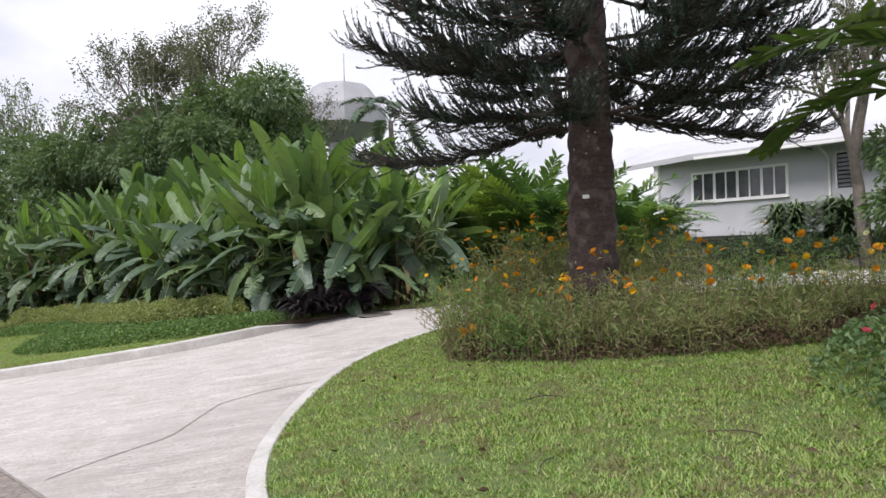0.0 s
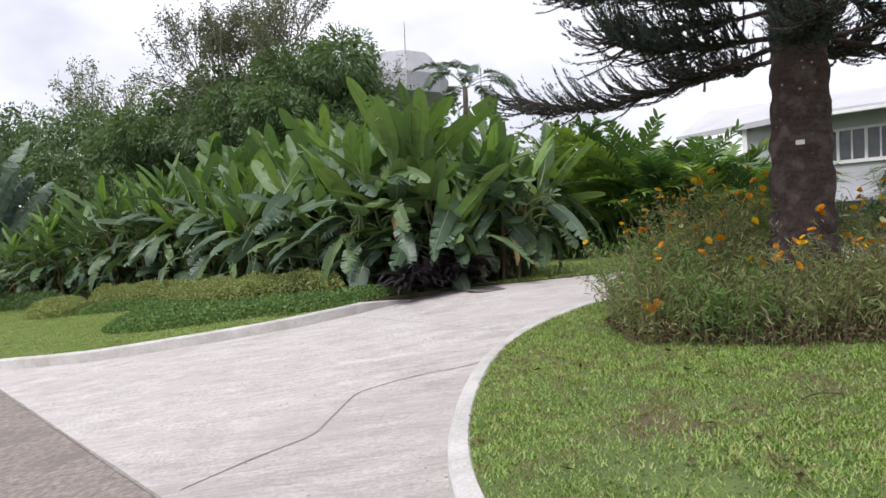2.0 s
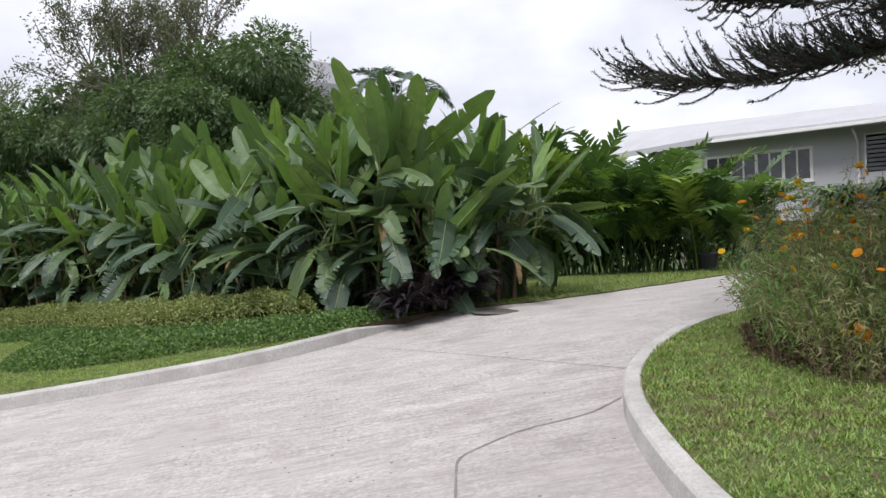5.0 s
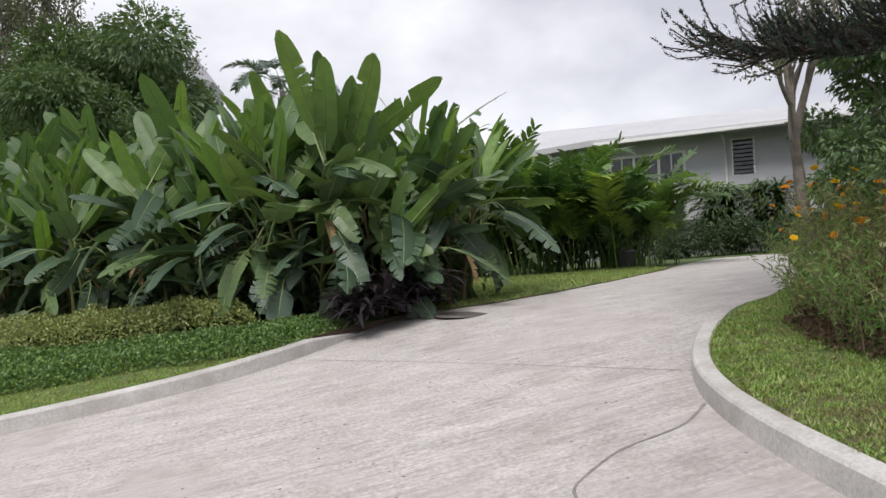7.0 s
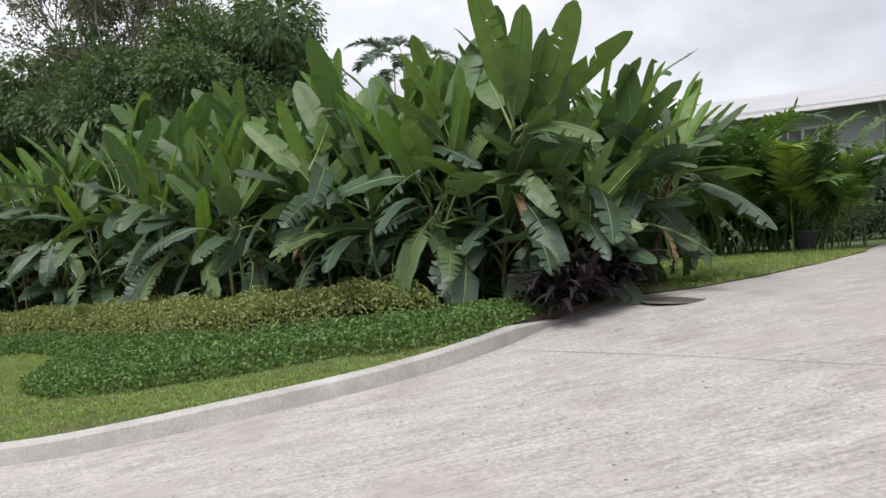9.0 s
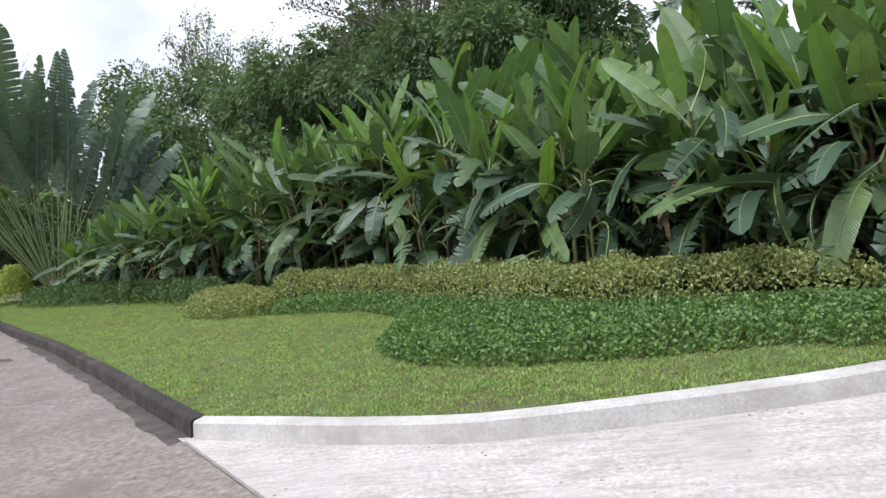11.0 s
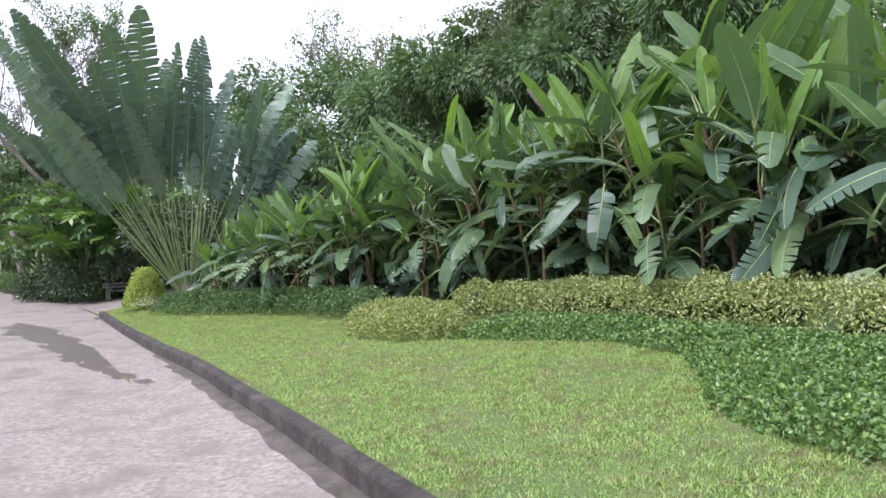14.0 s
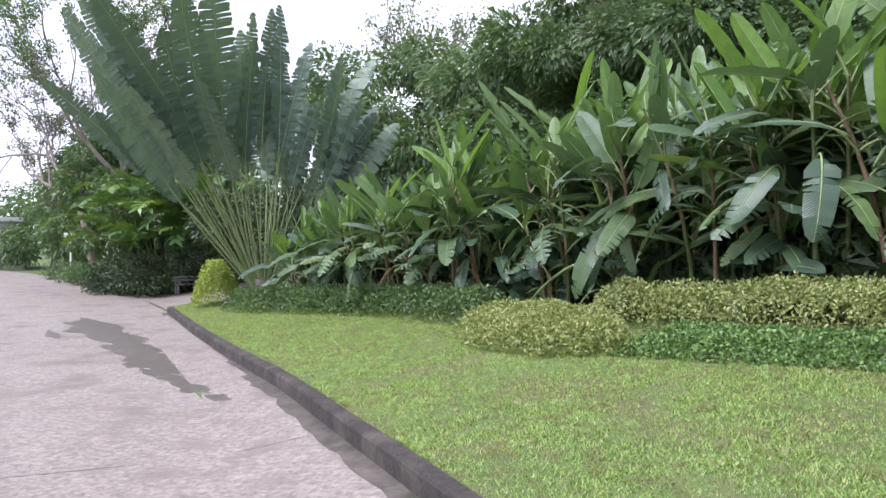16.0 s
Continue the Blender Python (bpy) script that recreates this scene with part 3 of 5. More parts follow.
# ---- leaves ----
def paddle_mesh(name, length, width, stalk, a0, bend, torn, seed, material, segs=11, fold=0.13, gap=0.16):
    """A paddle leaf: stalk, midrib and a blade folded along it, with tears."""
    rng = np.random.default_rng(seed)
    k = segs + 5
    t = np.linspace(0, 1, k)
    ts = stalk / (stalk + length)
    hk = np.clip(t / 0.55, 0, 1)
    th = a0 + bend * (0.62 * hk * hk * (3 - 2 * hk) + 0.38 * t ** 1.5)
    step = (stalk + length) / (k - 1)
    sway = rng.uniform(-0.12, 0.12)
    mid = np.c_[np.cumsum(np.full(k, sway * step)) * t, np.cumsum(np.sin(th)) * step, np.cumsum(np.cos(th)) * step]
    mid -= mid[0]
    v, f = tube(mid, np.interp(t, [0, ts, 1], [0.022, 0.014, 0.003]), 4)
    pieces = [(v, f)]
    tb = np.linspace(ts, 1, segs + 1)
    pm = np.c_[[np.interp(tb, t, mid[:, j]) for j in range(3)]].T
    thb = np.interp(tb, t, th)
    up = np.c_[np.zeros(segs + 1), -np.cos(thb), np.sin(thb)]
    q = (tb - ts) / (1 - ts)
    w = width * 0.5 * np.clip(0.3 + q * 4.2, 0, 1) ** 0.7 * np.clip(1 - q ** 5, 0.012, 1) ** 0.55 * (1 - 0.12 * q)
    for sgn in (-1, 1):
        flop, wave, ph = rng.uniform(-0.15, 0.6), rng.uniform(0.02, 0.09), rng.uniform(0, 6)
        for i in range(segs):
            rip = rng.random() < torn
            cut = gap if rip else 0.0
            sag = rng.uniform(0, 0.5) if rip else 0.0
            quad = []
            for j, e in ((i, cut), (i + 1, -cut)):
                for r in (0.0, 0.55, 1.0):
                    lift = fold * r - (0.5 * flop + sag) * r * r + wave * r * r * math.sin(ph + sgn + 2.1 * j)
                    fwd = (pm[min(j + 1, segs)] - pm[max(j - 1, 0)]) * (e * r + 0.14 * r)
                    quad.append(pm[j] + np.array([sgn * w[j] * r, 0, 0]) + up[j] * w[j] * lift + fwd)
            quad = np.array(quad)
            ff = np.array([[0, 1, 4, 3], [1, 2, 5, 4]])
            pieces.append((quad, ff if sgn > 0 else ff[:, ::-1]))
    tube_v, tube_f = len(pieces[0][0]), len(pieces[0][1])
    v, f = join(pieces)
    me = mesh_np(name, v, f, material, True)
    along = np.zeros(len(v), np.float32)
    reach = np.array([0, 0.55, 1.0])
    one = np.concatenate([[q[j] * length - 0.5 * w[j] * r for j in (i, i + 1) for r in reach] for i in range(segs)])
    along[tube_v:] = np.tile(one, 2)
    me.attributes.new("along", "FLOAT", "POINT").data.foreach_set("value", along)
    me.materials.append(M["rib"])
    slot = np.zeros(len(f), np.int32)
    slot[:tube_f] = 1
    me.polygons.foreach_set("material_index", slot)
    return me


def frond_mesh(name, length, pairs, leaflet, width, bend, seed, material, a0=0.25, flat=0.75, tail=1.0, start=0.42):
    """A feather frond: a rib that arches, with leaflets in pairs."""
    rng = np.random.default_rng(seed)
    k = 14
    t = np.linspace(0, 1, k)
    th = a0 + bend * t ** 1.3
    mid = np.c_[np.zeros(k), np.cumsum(np.sin(th)) * length / k, np.cumsum(np.cos(th)) * length / k]
    mid -= mid[0]
    v, f = tube(mid, np.linspace(0.016, 0.004, k), 4)
    verts, faces = [tuple(p) for p in v], [tuple(q) for q in f]
    for i in range(pairs):
        q = start + (1 - start) * i / (pairs - 1)
        p = np.array([np.interp(q, t, mid[:, j]) for j in range(3)])
        ring = min(int(q * (k - 1)), k - 2)
        a = np.interp(q, t, th)
        fw = np.array([0, np.sin(a), np.cos(a)])
        up = np.array([0, -np.cos(a), np.sin(a)])
        ln = leaflet * (0.55 + 0.45 * np.sin(np.pi * min(1, q * 1.02))) * tail
        for sgn in (-1, 1):
            d = unit(np.array([sgn * flat, 0, 0]) + fw * rng.uniform(0.45, 0.75) + up * rng.uniform(0.0, 0.35))
            drop = np.array([0, 0, -1.0]) * ln * rng.uniform(0.1, 0.35)
            g = unit(np.cross(d, up + np.array([0.2, 0.1, 0])))
            w = width * rng.uniform(0.8, 1.2)
            edge = min(range(4), key=lambda e: -sgn * v[ring * 4 + e][0])
            o = len(verts)
            for at, wide in ((p, 0.25), (p + d * ln * 0.3 + drop * 0.08, 0.47), (p + d * ln * 0.65 + drop * 0.4, 0.42), (p + d * ln + drop, 0.05)):
                verts += [tuple(at - g * w * wide), tuple(at + g * w * wide)]
            b0, b1 = ring * 4 + edge, ring * 4 + 4 + edge
            faces += [(b0, b1, o + 1, o), (o, o + 1, o + 3, o + 2), (o + 2, o + 3, o + 5, o + 4), (o + 4, o + 5, o + 7, o + 6)]
    return mesh_np(name, verts, faces, material)


# broad paddle leaves: upright (in the lit leaf colour), arching, hanging, torn
PADDLES_UP = [paddle_mesh("leaf", 1.1 + 0.1 * i, 0.4, 0.35, 0.05, 0.25 + 0.12 * i, 0.06, 20 + i, M["sunlit_paddle"]) for i in range(4)]
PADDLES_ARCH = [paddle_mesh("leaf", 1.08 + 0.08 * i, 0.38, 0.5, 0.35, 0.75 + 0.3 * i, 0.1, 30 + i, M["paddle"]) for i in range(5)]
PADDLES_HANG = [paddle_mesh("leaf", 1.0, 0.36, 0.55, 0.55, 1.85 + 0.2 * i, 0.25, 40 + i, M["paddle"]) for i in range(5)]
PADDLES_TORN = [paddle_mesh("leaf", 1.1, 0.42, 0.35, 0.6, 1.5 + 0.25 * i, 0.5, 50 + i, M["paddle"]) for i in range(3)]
PADDLES_YOUNG = [paddle_mesh("leaf", 1.1, 0.27, 0.35, 0.04, 0.2 + 0.25 * i, 0.0, 60 + i, M["young_paddle"], fold=0.5) for i in range(2)]
PADDLES_DRY = [paddle_mesh("leaf", 0.7, 0.13, 0.3, 1.2, 1.75, 0.35, 70 + i, M["dry_leaf"], 11, 0.9, 0.1) for i in range(2)]


def banana_clump(s, n, height, stems, size, seed, radius=0.75, label="tall heliconia clump with broad paddle leaves"):
    """Upright stems, each with leaves on two sides: erect at the top, arching, then hanging."""
    rng = np.random.default_rng(seed)
    root = thing("heliconia_clump", Matrix.Translation(place(s, n, 0.03)), label, "plant", "heliconia clumps along the hedge")
    for i in range(stems):
        a = rng.uniform(0, 2 * np.pi)
        r = radius * np.sqrt(rng.uniform(0.02, 1))
        foot = np.array([r * np.cos(a), r * np.sin(a), 0.0])
        tall = i % 5 < 3
        h = height * (rng.uniform(0.46, 0.64) if tall else rng.uniform(0.2, 0.42))
        lean = np.array([np.cos(a), np.sin(a), 0]) * rng.uniform(0.05, 0.3) * h
        pts = [foot + lean * q * q + np.array([0, 0, h * q]) for q in np.linspace(0, 1, 5)]
        v, f = tube(pts, np.linspace(0.045, 0.022, 5) * size, 6)
        part("stem", mesh_np("stem", v, f, M["stem"] if rng.random() < 0.6 else M["dry_stem"], True), root)
        plane = a + rng.normal(0, 0.8)
        leaves = rng.integers(9, 12) if tall else 7
        for j in range(leaves):
            u = (j + rng.uniform(-0.3, 0.3)) / (leaves - 1)
            q = min(1.0, (0.5 if tall else 0.35) + (0.5 if tall else 0.65) * max(u, 0) ** 0.8)
            p = foot + lean * q * q + np.array([0, 0, h * q])
            dice = rng.random()
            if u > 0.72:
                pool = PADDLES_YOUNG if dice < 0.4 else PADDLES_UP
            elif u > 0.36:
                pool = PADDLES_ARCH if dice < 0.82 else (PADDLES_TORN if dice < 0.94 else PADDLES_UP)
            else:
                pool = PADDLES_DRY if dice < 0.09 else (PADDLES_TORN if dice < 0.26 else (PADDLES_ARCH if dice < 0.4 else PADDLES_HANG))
            turn = plane + np.pi * (j % 2) + rng.normal(0, 0.45)
            sc = size * rng.uniform(0.72, 1.16)
            m = pose(*p, -rng.uniform(-6, 24), rng.uniform(-38, 38), math.degrees(turn) - 90) @ Matrix.Diagonal((sc * rng.uniform(0.78, 1.05), sc, sc, 1))
            part("leaf", pool[rng.integers(len(pool))], root, "", m)
    return root


CLUMPS = [
    (12.0, 8.75, 2.9, 14, 0.9, 0.65), (11.75, 9.9, 2.8, 13, 0.95, 0.7), (12.75, 8.15, 3.75, 20, 0.98, 0.85), (13.9, 7.9, 3.4, 16, 0.95, 0.8), (15.1, 7.75, 3.4, 15, 0.9, 0.8),
    (16.3, 7.6, 3.4, 15, 0.88, 0.8), (17.5, 7.6, 3.5, 15, 0.86, 0.8), (18.7, 7.55, 3.8, 15, 0.86, 0.75), (19.9, 7.45, 4.0, 15, 0.84, 0.75),
    (21.1, 7.2, 4.0, 15, 0.82, 0.75), (22.3, 6.85, 4.0, 15, 0.8, 0.75), (23.5, 6.45, 3.9, 15, 0.8, 0.75), (24.7, 6.05, 3.8, 15, 0.78, 0.75), (25.9, 5.65, 3.6, 15, 0.78, 0.75),
    (27.1, 5.2, 3.2, 14, 0.76, 0.75), (28.3, 4.75, 3.0, 14, 0.75, 0.7), (29.5, 4.25, 2.7, 13, 0.72, 0.7), (30.7, 3.75, 2.4, 12, 0.7, 0.65), (31.8, 3.2, 2.0, 9, 0.65, 0.6),
    (12.6, 9.4, 3.9, 13, 1.0, 0.8), (13.7, 9.2, 4.0, 12, 1.0, 0.8), (15.6, 9.0, 4.1, 12, 1.0, 0.8), (17.6, 9.0, 4.3, 12, 1.0, 0.8), (19.6, 8.8, 4.9, 12, 0.95, 0.8), (21.6, 8.4, 4.9, 12, 0.95, 0.8), (23.6, 7.8, 4.6, 11, 0.92, 0.8), (25.6, 7.2, 3.9, 11, 0.9, 0.8), (27.6, 6.5, 3.6, 10, 0.88, 0.8), (29.4, 5.8, 3.2, 9, 0.85, 0.8),
]
for i, (s, n, h, k, z, r) in enumerate(CLUMPS):
    banana_clump(s, n, h, k, z, 100 + i, r)


# ---- hedges and ground cover ----
def mound(name, poly, height, density, leaf, material, label, category, seed, wide=0.6, edge=0.25):
    """Low planting over a plan polygon: leaves over a dark core, lower near the rim."""
    rng = np.random.default_rng(seed)
    q = scatter(poly, density, rng)
    p = np.array(poly, float)
    a, b = p, np.roll(p, -1, axis=0)
    ab = b - a
    tt = np.clip(((q[:, None] - a) * ab).sum(-1) / ((ab ** 2).sum(-1) + 1e-9), 0, 1)
    rim = np.sqrt((((a + tt[..., None] * ab) - q[:, None]) ** 2).sum(-1)).min(1)
    crown = np.sqrt(np.clip(rim / edge, 0.02, 1)) * height
    lump = np.array([1 + 0.25 * noise.noise((x * 1.7, y * 1.7, seed)) for x, y in q])
    z = crown * lump * rng.uniform(0.35, 1.0, len(q)) ** 0.5
    v, f = leaf_cloud(on_land(q, lawn_off(q[:, 1]) + z), rng.normal(0, 0.6, (len(q), 3)) + np.array([0, -0.2, 0.7]), leaf, leaf * wide, rng)
    ob = new(name, mesh_np(name, v, f, M[material]))
    return tagged(ob, label, category, kind="stuff")


COVER = [(11.6, 5.95), (12.2, 5.35), (12.8, 5.2), (13.4, 4.65), (14.0, 4.2), (14.6, 3.8), (15.4, 3.55), (16.1, 3.6), (16.7, 3.85), (17.25, 4.34), (17.9, 4.85), (19.2, 5.0), (20.3, 4.6), (21.4, 4.2), (21.8, 5.4), (19.5, 5.8), (17, 5.7), (15, 5.9), (13.2, 6.6), (11.9, 7.5), (11.48, 7.5), (11.5, 6.6)]
mound("ground_cover_bed", COVER, 0.17, 2600, 0.05, "cover", "dense dark green ground cover bed with small leaves", "ground cover", 201, wide=0.8)
HEDGE_LONG = [(12.5, 6.75), (13.6, 6.3), (15, 5.8), (17, 5.6), (19.5, 5.7), (21.6, 5.35), (23.0, 4.9), (23.4, 5.5), (21.6, 6.2), (19.5, 6.75), (17, 6.7), (15, 6.8), (13.4, 7.3)]
mound("variegated_hedge", HEDGE_LONG, 0.5, 3000, 0.06, "variegated", "low variegated yellow-green hedge before the heliconias", "hedge", 202, wide=0.45)
HEDGE_BLOCK = [(21.2, 4.35), (22.0, 3.75), (23.2, 3.5), (24.2, 3.7), (24.3, 4.4), (23.4, 4.9), (22.0, 4.9)]
mound("variegated_shrub", HEDGE_BLOCK, 0.38, 4000, 0.06, "variegated", "clipped variegated yellow-green shrub block on the lawn", "shrub", 203, wide=0.45)
HEDGE_FAR = [(24.6, 4.1), (27, 3.7), (29, 2.95), (31, 2.05), (32.6, 1.5), (33.2, 2.2), (31, 2.9), (29, 3.8), (27, 4.6), (24.8, 5.0)]
mound("clipped_hedge", HEDGE_FAR, 0.5, 1700, 0.085, "mid_leaf", "low clipped green hedge along the lawn", "hedge", 204, wide=0.5)
TOPIARY = [(34.0, 1.1), (34.8, 0.95), (35.3, 1.4), (35.1, 2.0), (34.3, 2.1), (33.8, 1.6)]
mound("golden_shrub", TOPIARY, 1.15, 4500, 0.08, "gold_leaf", "clipped bright yellow-green shrub at the lawn corner", "shrub", 205, wide=0.5, edge=0.35)


# dark purple strap-leaved plants at the driveway bend
def strap_plant(name, s, n, off, count, length, width, material, label, category, seed, group="", up=0.7, bendy=0.9, rise=0.35):
    rng = np.random.default_rng(seed)
    pieces = []
    for i in range(count):
        a = rng.uniform(0, 2 * np.pi)
        ln = length * rng.uniform(0.6, 1.1)
        d = np.array([np.cos(a), np.sin(a), 0])
        g = np.array([-np.sin(a), np.cos(a), 0])
        lift = rng.uniform(0.25, 1.0) * up
        start = np.array([0, 0, rng.uniform(0, rise) * length])
        pts = [start + d * ln * q * (0.5 + 0.5 * q) + np.array([0, 0, ln * (lift * 1.4 * q - bendy * lift * q * q)]) for q in (0, 0.35, 0.7, 1.0)]
        ws = [width * 0.4, width, width * 0.8, width * 0.08]
        v = np.array([p + g * w * e for p, w in zip(pts, ws) for e in (-0.5, 0.5)])
        pieces.append((v, np.array([[0, 1, 3, 2], [2, 3, 5, 4], [4, 5, 7, 6]])))
    v, f = join(pieces)
    return thing(name, Matrix.Translation(place(s, n, off)), label, category, group, data=mesh_np(name, v, f, M[material]))


def strap_leaf(name, length, width, lift, sag, seed, material):
    """One strap leaf along y that lifts and sags, folded a little along its rib."""
    k = 6
    q = np.linspace(0, 1, k)
    mid = np.c_[np.zeros(k), length * q * (0.55 + 0.45 * q), length * (lift * q - sag * q * q)]
    w = width * np.array([0.45, 0.85, 1.0, 0.9, 0.55, 0.06]) / 2
    v = np.stack([mid + np.c_[-w, 0 * w, 0.35 * w], mid, mid + np.c_[w, 0 * w, 0.35 * w]], 1).reshape(-1, 3)
    f = np.concatenate([[[3 * i + j, 3 * i + j + 1, 3 * i + j + 4, 3 * i + j + 3] for j in (0, 1)] for i in range(k - 1)])
    return mesh_np(name, v, f, material, True)


PURPLE = [strap_leaf("leaf", 0.52, 0.075, 0.75 + 0.25 * i, 0.55 + 0.18 * i, i, M["purple_leaf"]) for i in range(4)]
for i in range(42):
    r1, r2 = random.uniform(0, 1), random.uniform(-0.5, 0.5)
    cp = thing("cordyline", Matrix.Translation(place(11.35 + 0.75 * r2 - 0.2 * r1, 7.1 + 1.5 * r1, 0.1)), "low dark purple strap-leaved plant at the driveway bend", "plant", "purple plants at the bend")
    for j in range(15):
        sc = random.uniform(0.75, 1.2)
        part("leaf", PURPLE[(i + j) % 4], cp, "", pose(0, 0, 0.05 + 0.22 * random.random(), random.uniform(-20, 15), random.uniform(-15, 15), j * 137.5 + 40 * random.random()) @ Matrix.Diagonal((sc, sc, sc, 1)))


# ---- palm hedge before the house ----
FRONDS = [frond_mesh("frond", 1.8 + 0.15 * i, 22, 0.5, 0.07, 1.15 + 0.3 * i, 400 + i, M["frond"]) for i in range(4)]
CANES = [frond_mesh("cane", 2.5 + 0.12 * i, 24, 0.46, 0.068, 0.8 + 0.22 * i, 410 + i, M["ginger_leaf"], 0.02 + 0.03 * i, 0.7, 1.0, 0.36) for i in range(5)]


def ginger_clump(s, n, height, canes, seed, radius):
    """Arching canes with lance leaves in two rows, crowded in a clump."""
    rng = np.random.default_rng(seed)
    root = thing("ginger_clump", Matrix.Translation(place(s, n, 0.02)), "dense ginger clump with arching leafy canes by the far lawn", "plant", "ginger hedge by the far lawn")
    for i in range(canes):
        a, r = rng.uniform(0, 2 * np.pi), radius * np.sqrt(rng.random())
        sc = height / 2.1 * rng.uniform(0.55, 1.05)
        m = pose(r * np.cos(a), r * np.sin(a), 0, -rng.uniform(-3, 9), rng.uniform(-8, 8), math.degrees(a + rng.normal(0, 0.9)) - 90) @ Matrix.Diagonal((min(sc, 1.25), sc, sc, 1))
        part("cane", CANES[rng.integers(5)], root, "", m)
    return root


def palm_clump(s, n, height, fronds, size, seed, pool, label, group="", radius=0.6, low=0.25):
    rng = np.random.default_rng(seed)
    root = thing("palm_clump", Matrix.Translation(place(s, n, 0.03)), label, "palm", group)
    for i in range(fronds):
        a = rng.uniform(0, 2 * np.pi)
        r = radius * np.sqrt(rng.random())
        h = height * rng.uniform(low, 0.72)
        foot = np.array([r * np.cos(a), r * np.sin(a), 0])
        top = foot + np.array([np.cos(a), np.sin(a), 0]) * 0.12 * h + np.array([0, 0, h])
        if i % 2 == 0:
            v, f = tube([foot, (foot + top) / 2 + [0, 0, 0.05], top], [0.025, 0.02, 0.015], 5)
            part("stem", mesh_np("stem", v, f, M["stem"], True), root)
        sc = size * rng.uniform(0.75, 1.1)
        m = pose(*top, -rng.uniform(-4, 14), rng.uniform(-10, 10), math.degrees(a + rng.normal(0, 0.5)) - 90) @ Matrix.Diagonal((sc, sc, sc, 1))
        part("frond", pool[rng.integers(len(pool))], root, "", m)
    return root


for i, (s, n, h) in enumerate([(10.1, 16.9, 2.1), (10.8, 16.9, 2.7), (11.5, 16.9, 3.1), (12.3, 16.8, 3.4), (13.2, 16.9, 3.6), (14.2, 17.0, 3.7), (15.2, 17.2, 3.8), (16.2, 17.4, 3.9), (17.3, 17.6, 4.0), (18.4, 17.8, 4.0), (19.5, 18.0, 4.0), (20.7, 18.2, 4.0)]):
    ginger_clump(s, n, h, 40, 430 + i, 0.8)


# ---- trees ----
def limbs(rng, start, way, length, radius, depth, out, tips, spread_a=0.55, shrink=0.72, lift=0.1, kids=3, stiff=1.0):
    """Grows a forked limb; out gathers tubes, tips gathers the twig ends."""
    k = 5
    pts, p, d = [start], start, way
    for _ in range(k - 1):
        d = unit(d + rng.normal(0, 0.10 * stiff, 3) + np.array([0, 0, lift * 0.3]))
        p = p + d * length / (k - 1)
        pts.append(p)
    out.append(tube(pts, np.linspace(radius, radius * 0.62, k), 7 if radius > 0.05 else 4))
    if depth == 0:
        tips.append((pts[-2], d))
        tips.append((p, d))
        return
    for i in range(kids):
        a = rng.uniform(0, 2 * np.pi)
        g = unit(np.cross(d, [np.cos(a), np.sin(a), 0.3]))
        nd = unit(d + g * np.tan(spread_a * rng.uniform(0.6, 1.25)) + np.array([0, 0, lift]))
        limbs(rng, pts[-1] if i else pts[-2], nd, length * shrink * rng.uniform(0.8, 1.15), radius * 0.6, depth - 1, out, tips, spread_a, shrink, lift, kids, stiff)


def crown_leaves(rng, centres, radii, count, leaf, wide=0.45, droop=0.3, hollow=0.55):
    """Leaves over lumpy balls of foliage, thicker near the surface, with gaps."""
    pick = rng.choice(len(centres), count, p=radii ** 2 / (radii ** 2).sum())
    d = unit(rng.normal(0, 1, (count, 3)))
    r = radii[pick] * (hollow + (1 - hollow) * rng.random(count) ** 0.6)
    r = r * np.array([1 + 0.35 * noise.noise(Vector(v) * 2.2 + Vector((i * 1.7, 0, 0))) for v, i in zip(d, pick)])
    pos = centres[pick] + d * r[:, None] * np.array([1, 1, 0.8])
    return leaf_cloud(pos, d + np.array([0, 0, -droop]), leaf, leaf * wide, rng, 0.2, droop)


def tree(s, n, height, crown, count, leaf, material, label, seed, trunk_r=0.2, lumps=16, low=0.25, bark="grey_bark", group=""):
    """A tree with forked limbs and a crown of many leaves in lumps."""
    rng = np.random.default_rng(seed)
    root = thing("tree", Matrix.Translation(place(s, n, 0.0)), label, "tree", group)
    out, tips = [], []
    limbs(rng, np.zeros(3), np.array([0, 0, 1.0]), height * 0.33, trunk_r, 2, out, tips, 0.5, 0.66, 0.12, 3)
    v, f = join(out)
    part("trunk", mesh_np("trunk", v, f, M[bark], True), root)
    lumps = lumps * 2
    near = 20 < s < 36 and n < 15
    count = int(count * (4.2 if near else 1.7))
    leaf = leaf * (0.66 if near else 0.9)
    cs = []
    for i in range(lumps):
        a, u = rng.uniform(0, 2 * np.pi), rng.random()
        r = crown * np.sqrt(rng.random()) * (0.95 - 0.55 * max(0, u - 0.45))
        cs.append((r * np.cos(a), r * np.sin(a), height * (low + (0.88 - low) * u)))
    rad = crown * rng.uniform(0.26, 0.42, lumps)
    v, f = crown_leaves(rng, np.array(cs), rad, count, leaf)
    part("crown", mesh_np("crown", v, f, M[material]), root)
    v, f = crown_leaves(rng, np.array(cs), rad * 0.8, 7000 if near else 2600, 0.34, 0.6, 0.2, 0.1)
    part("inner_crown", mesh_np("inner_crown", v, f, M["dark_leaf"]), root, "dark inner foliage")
    return root


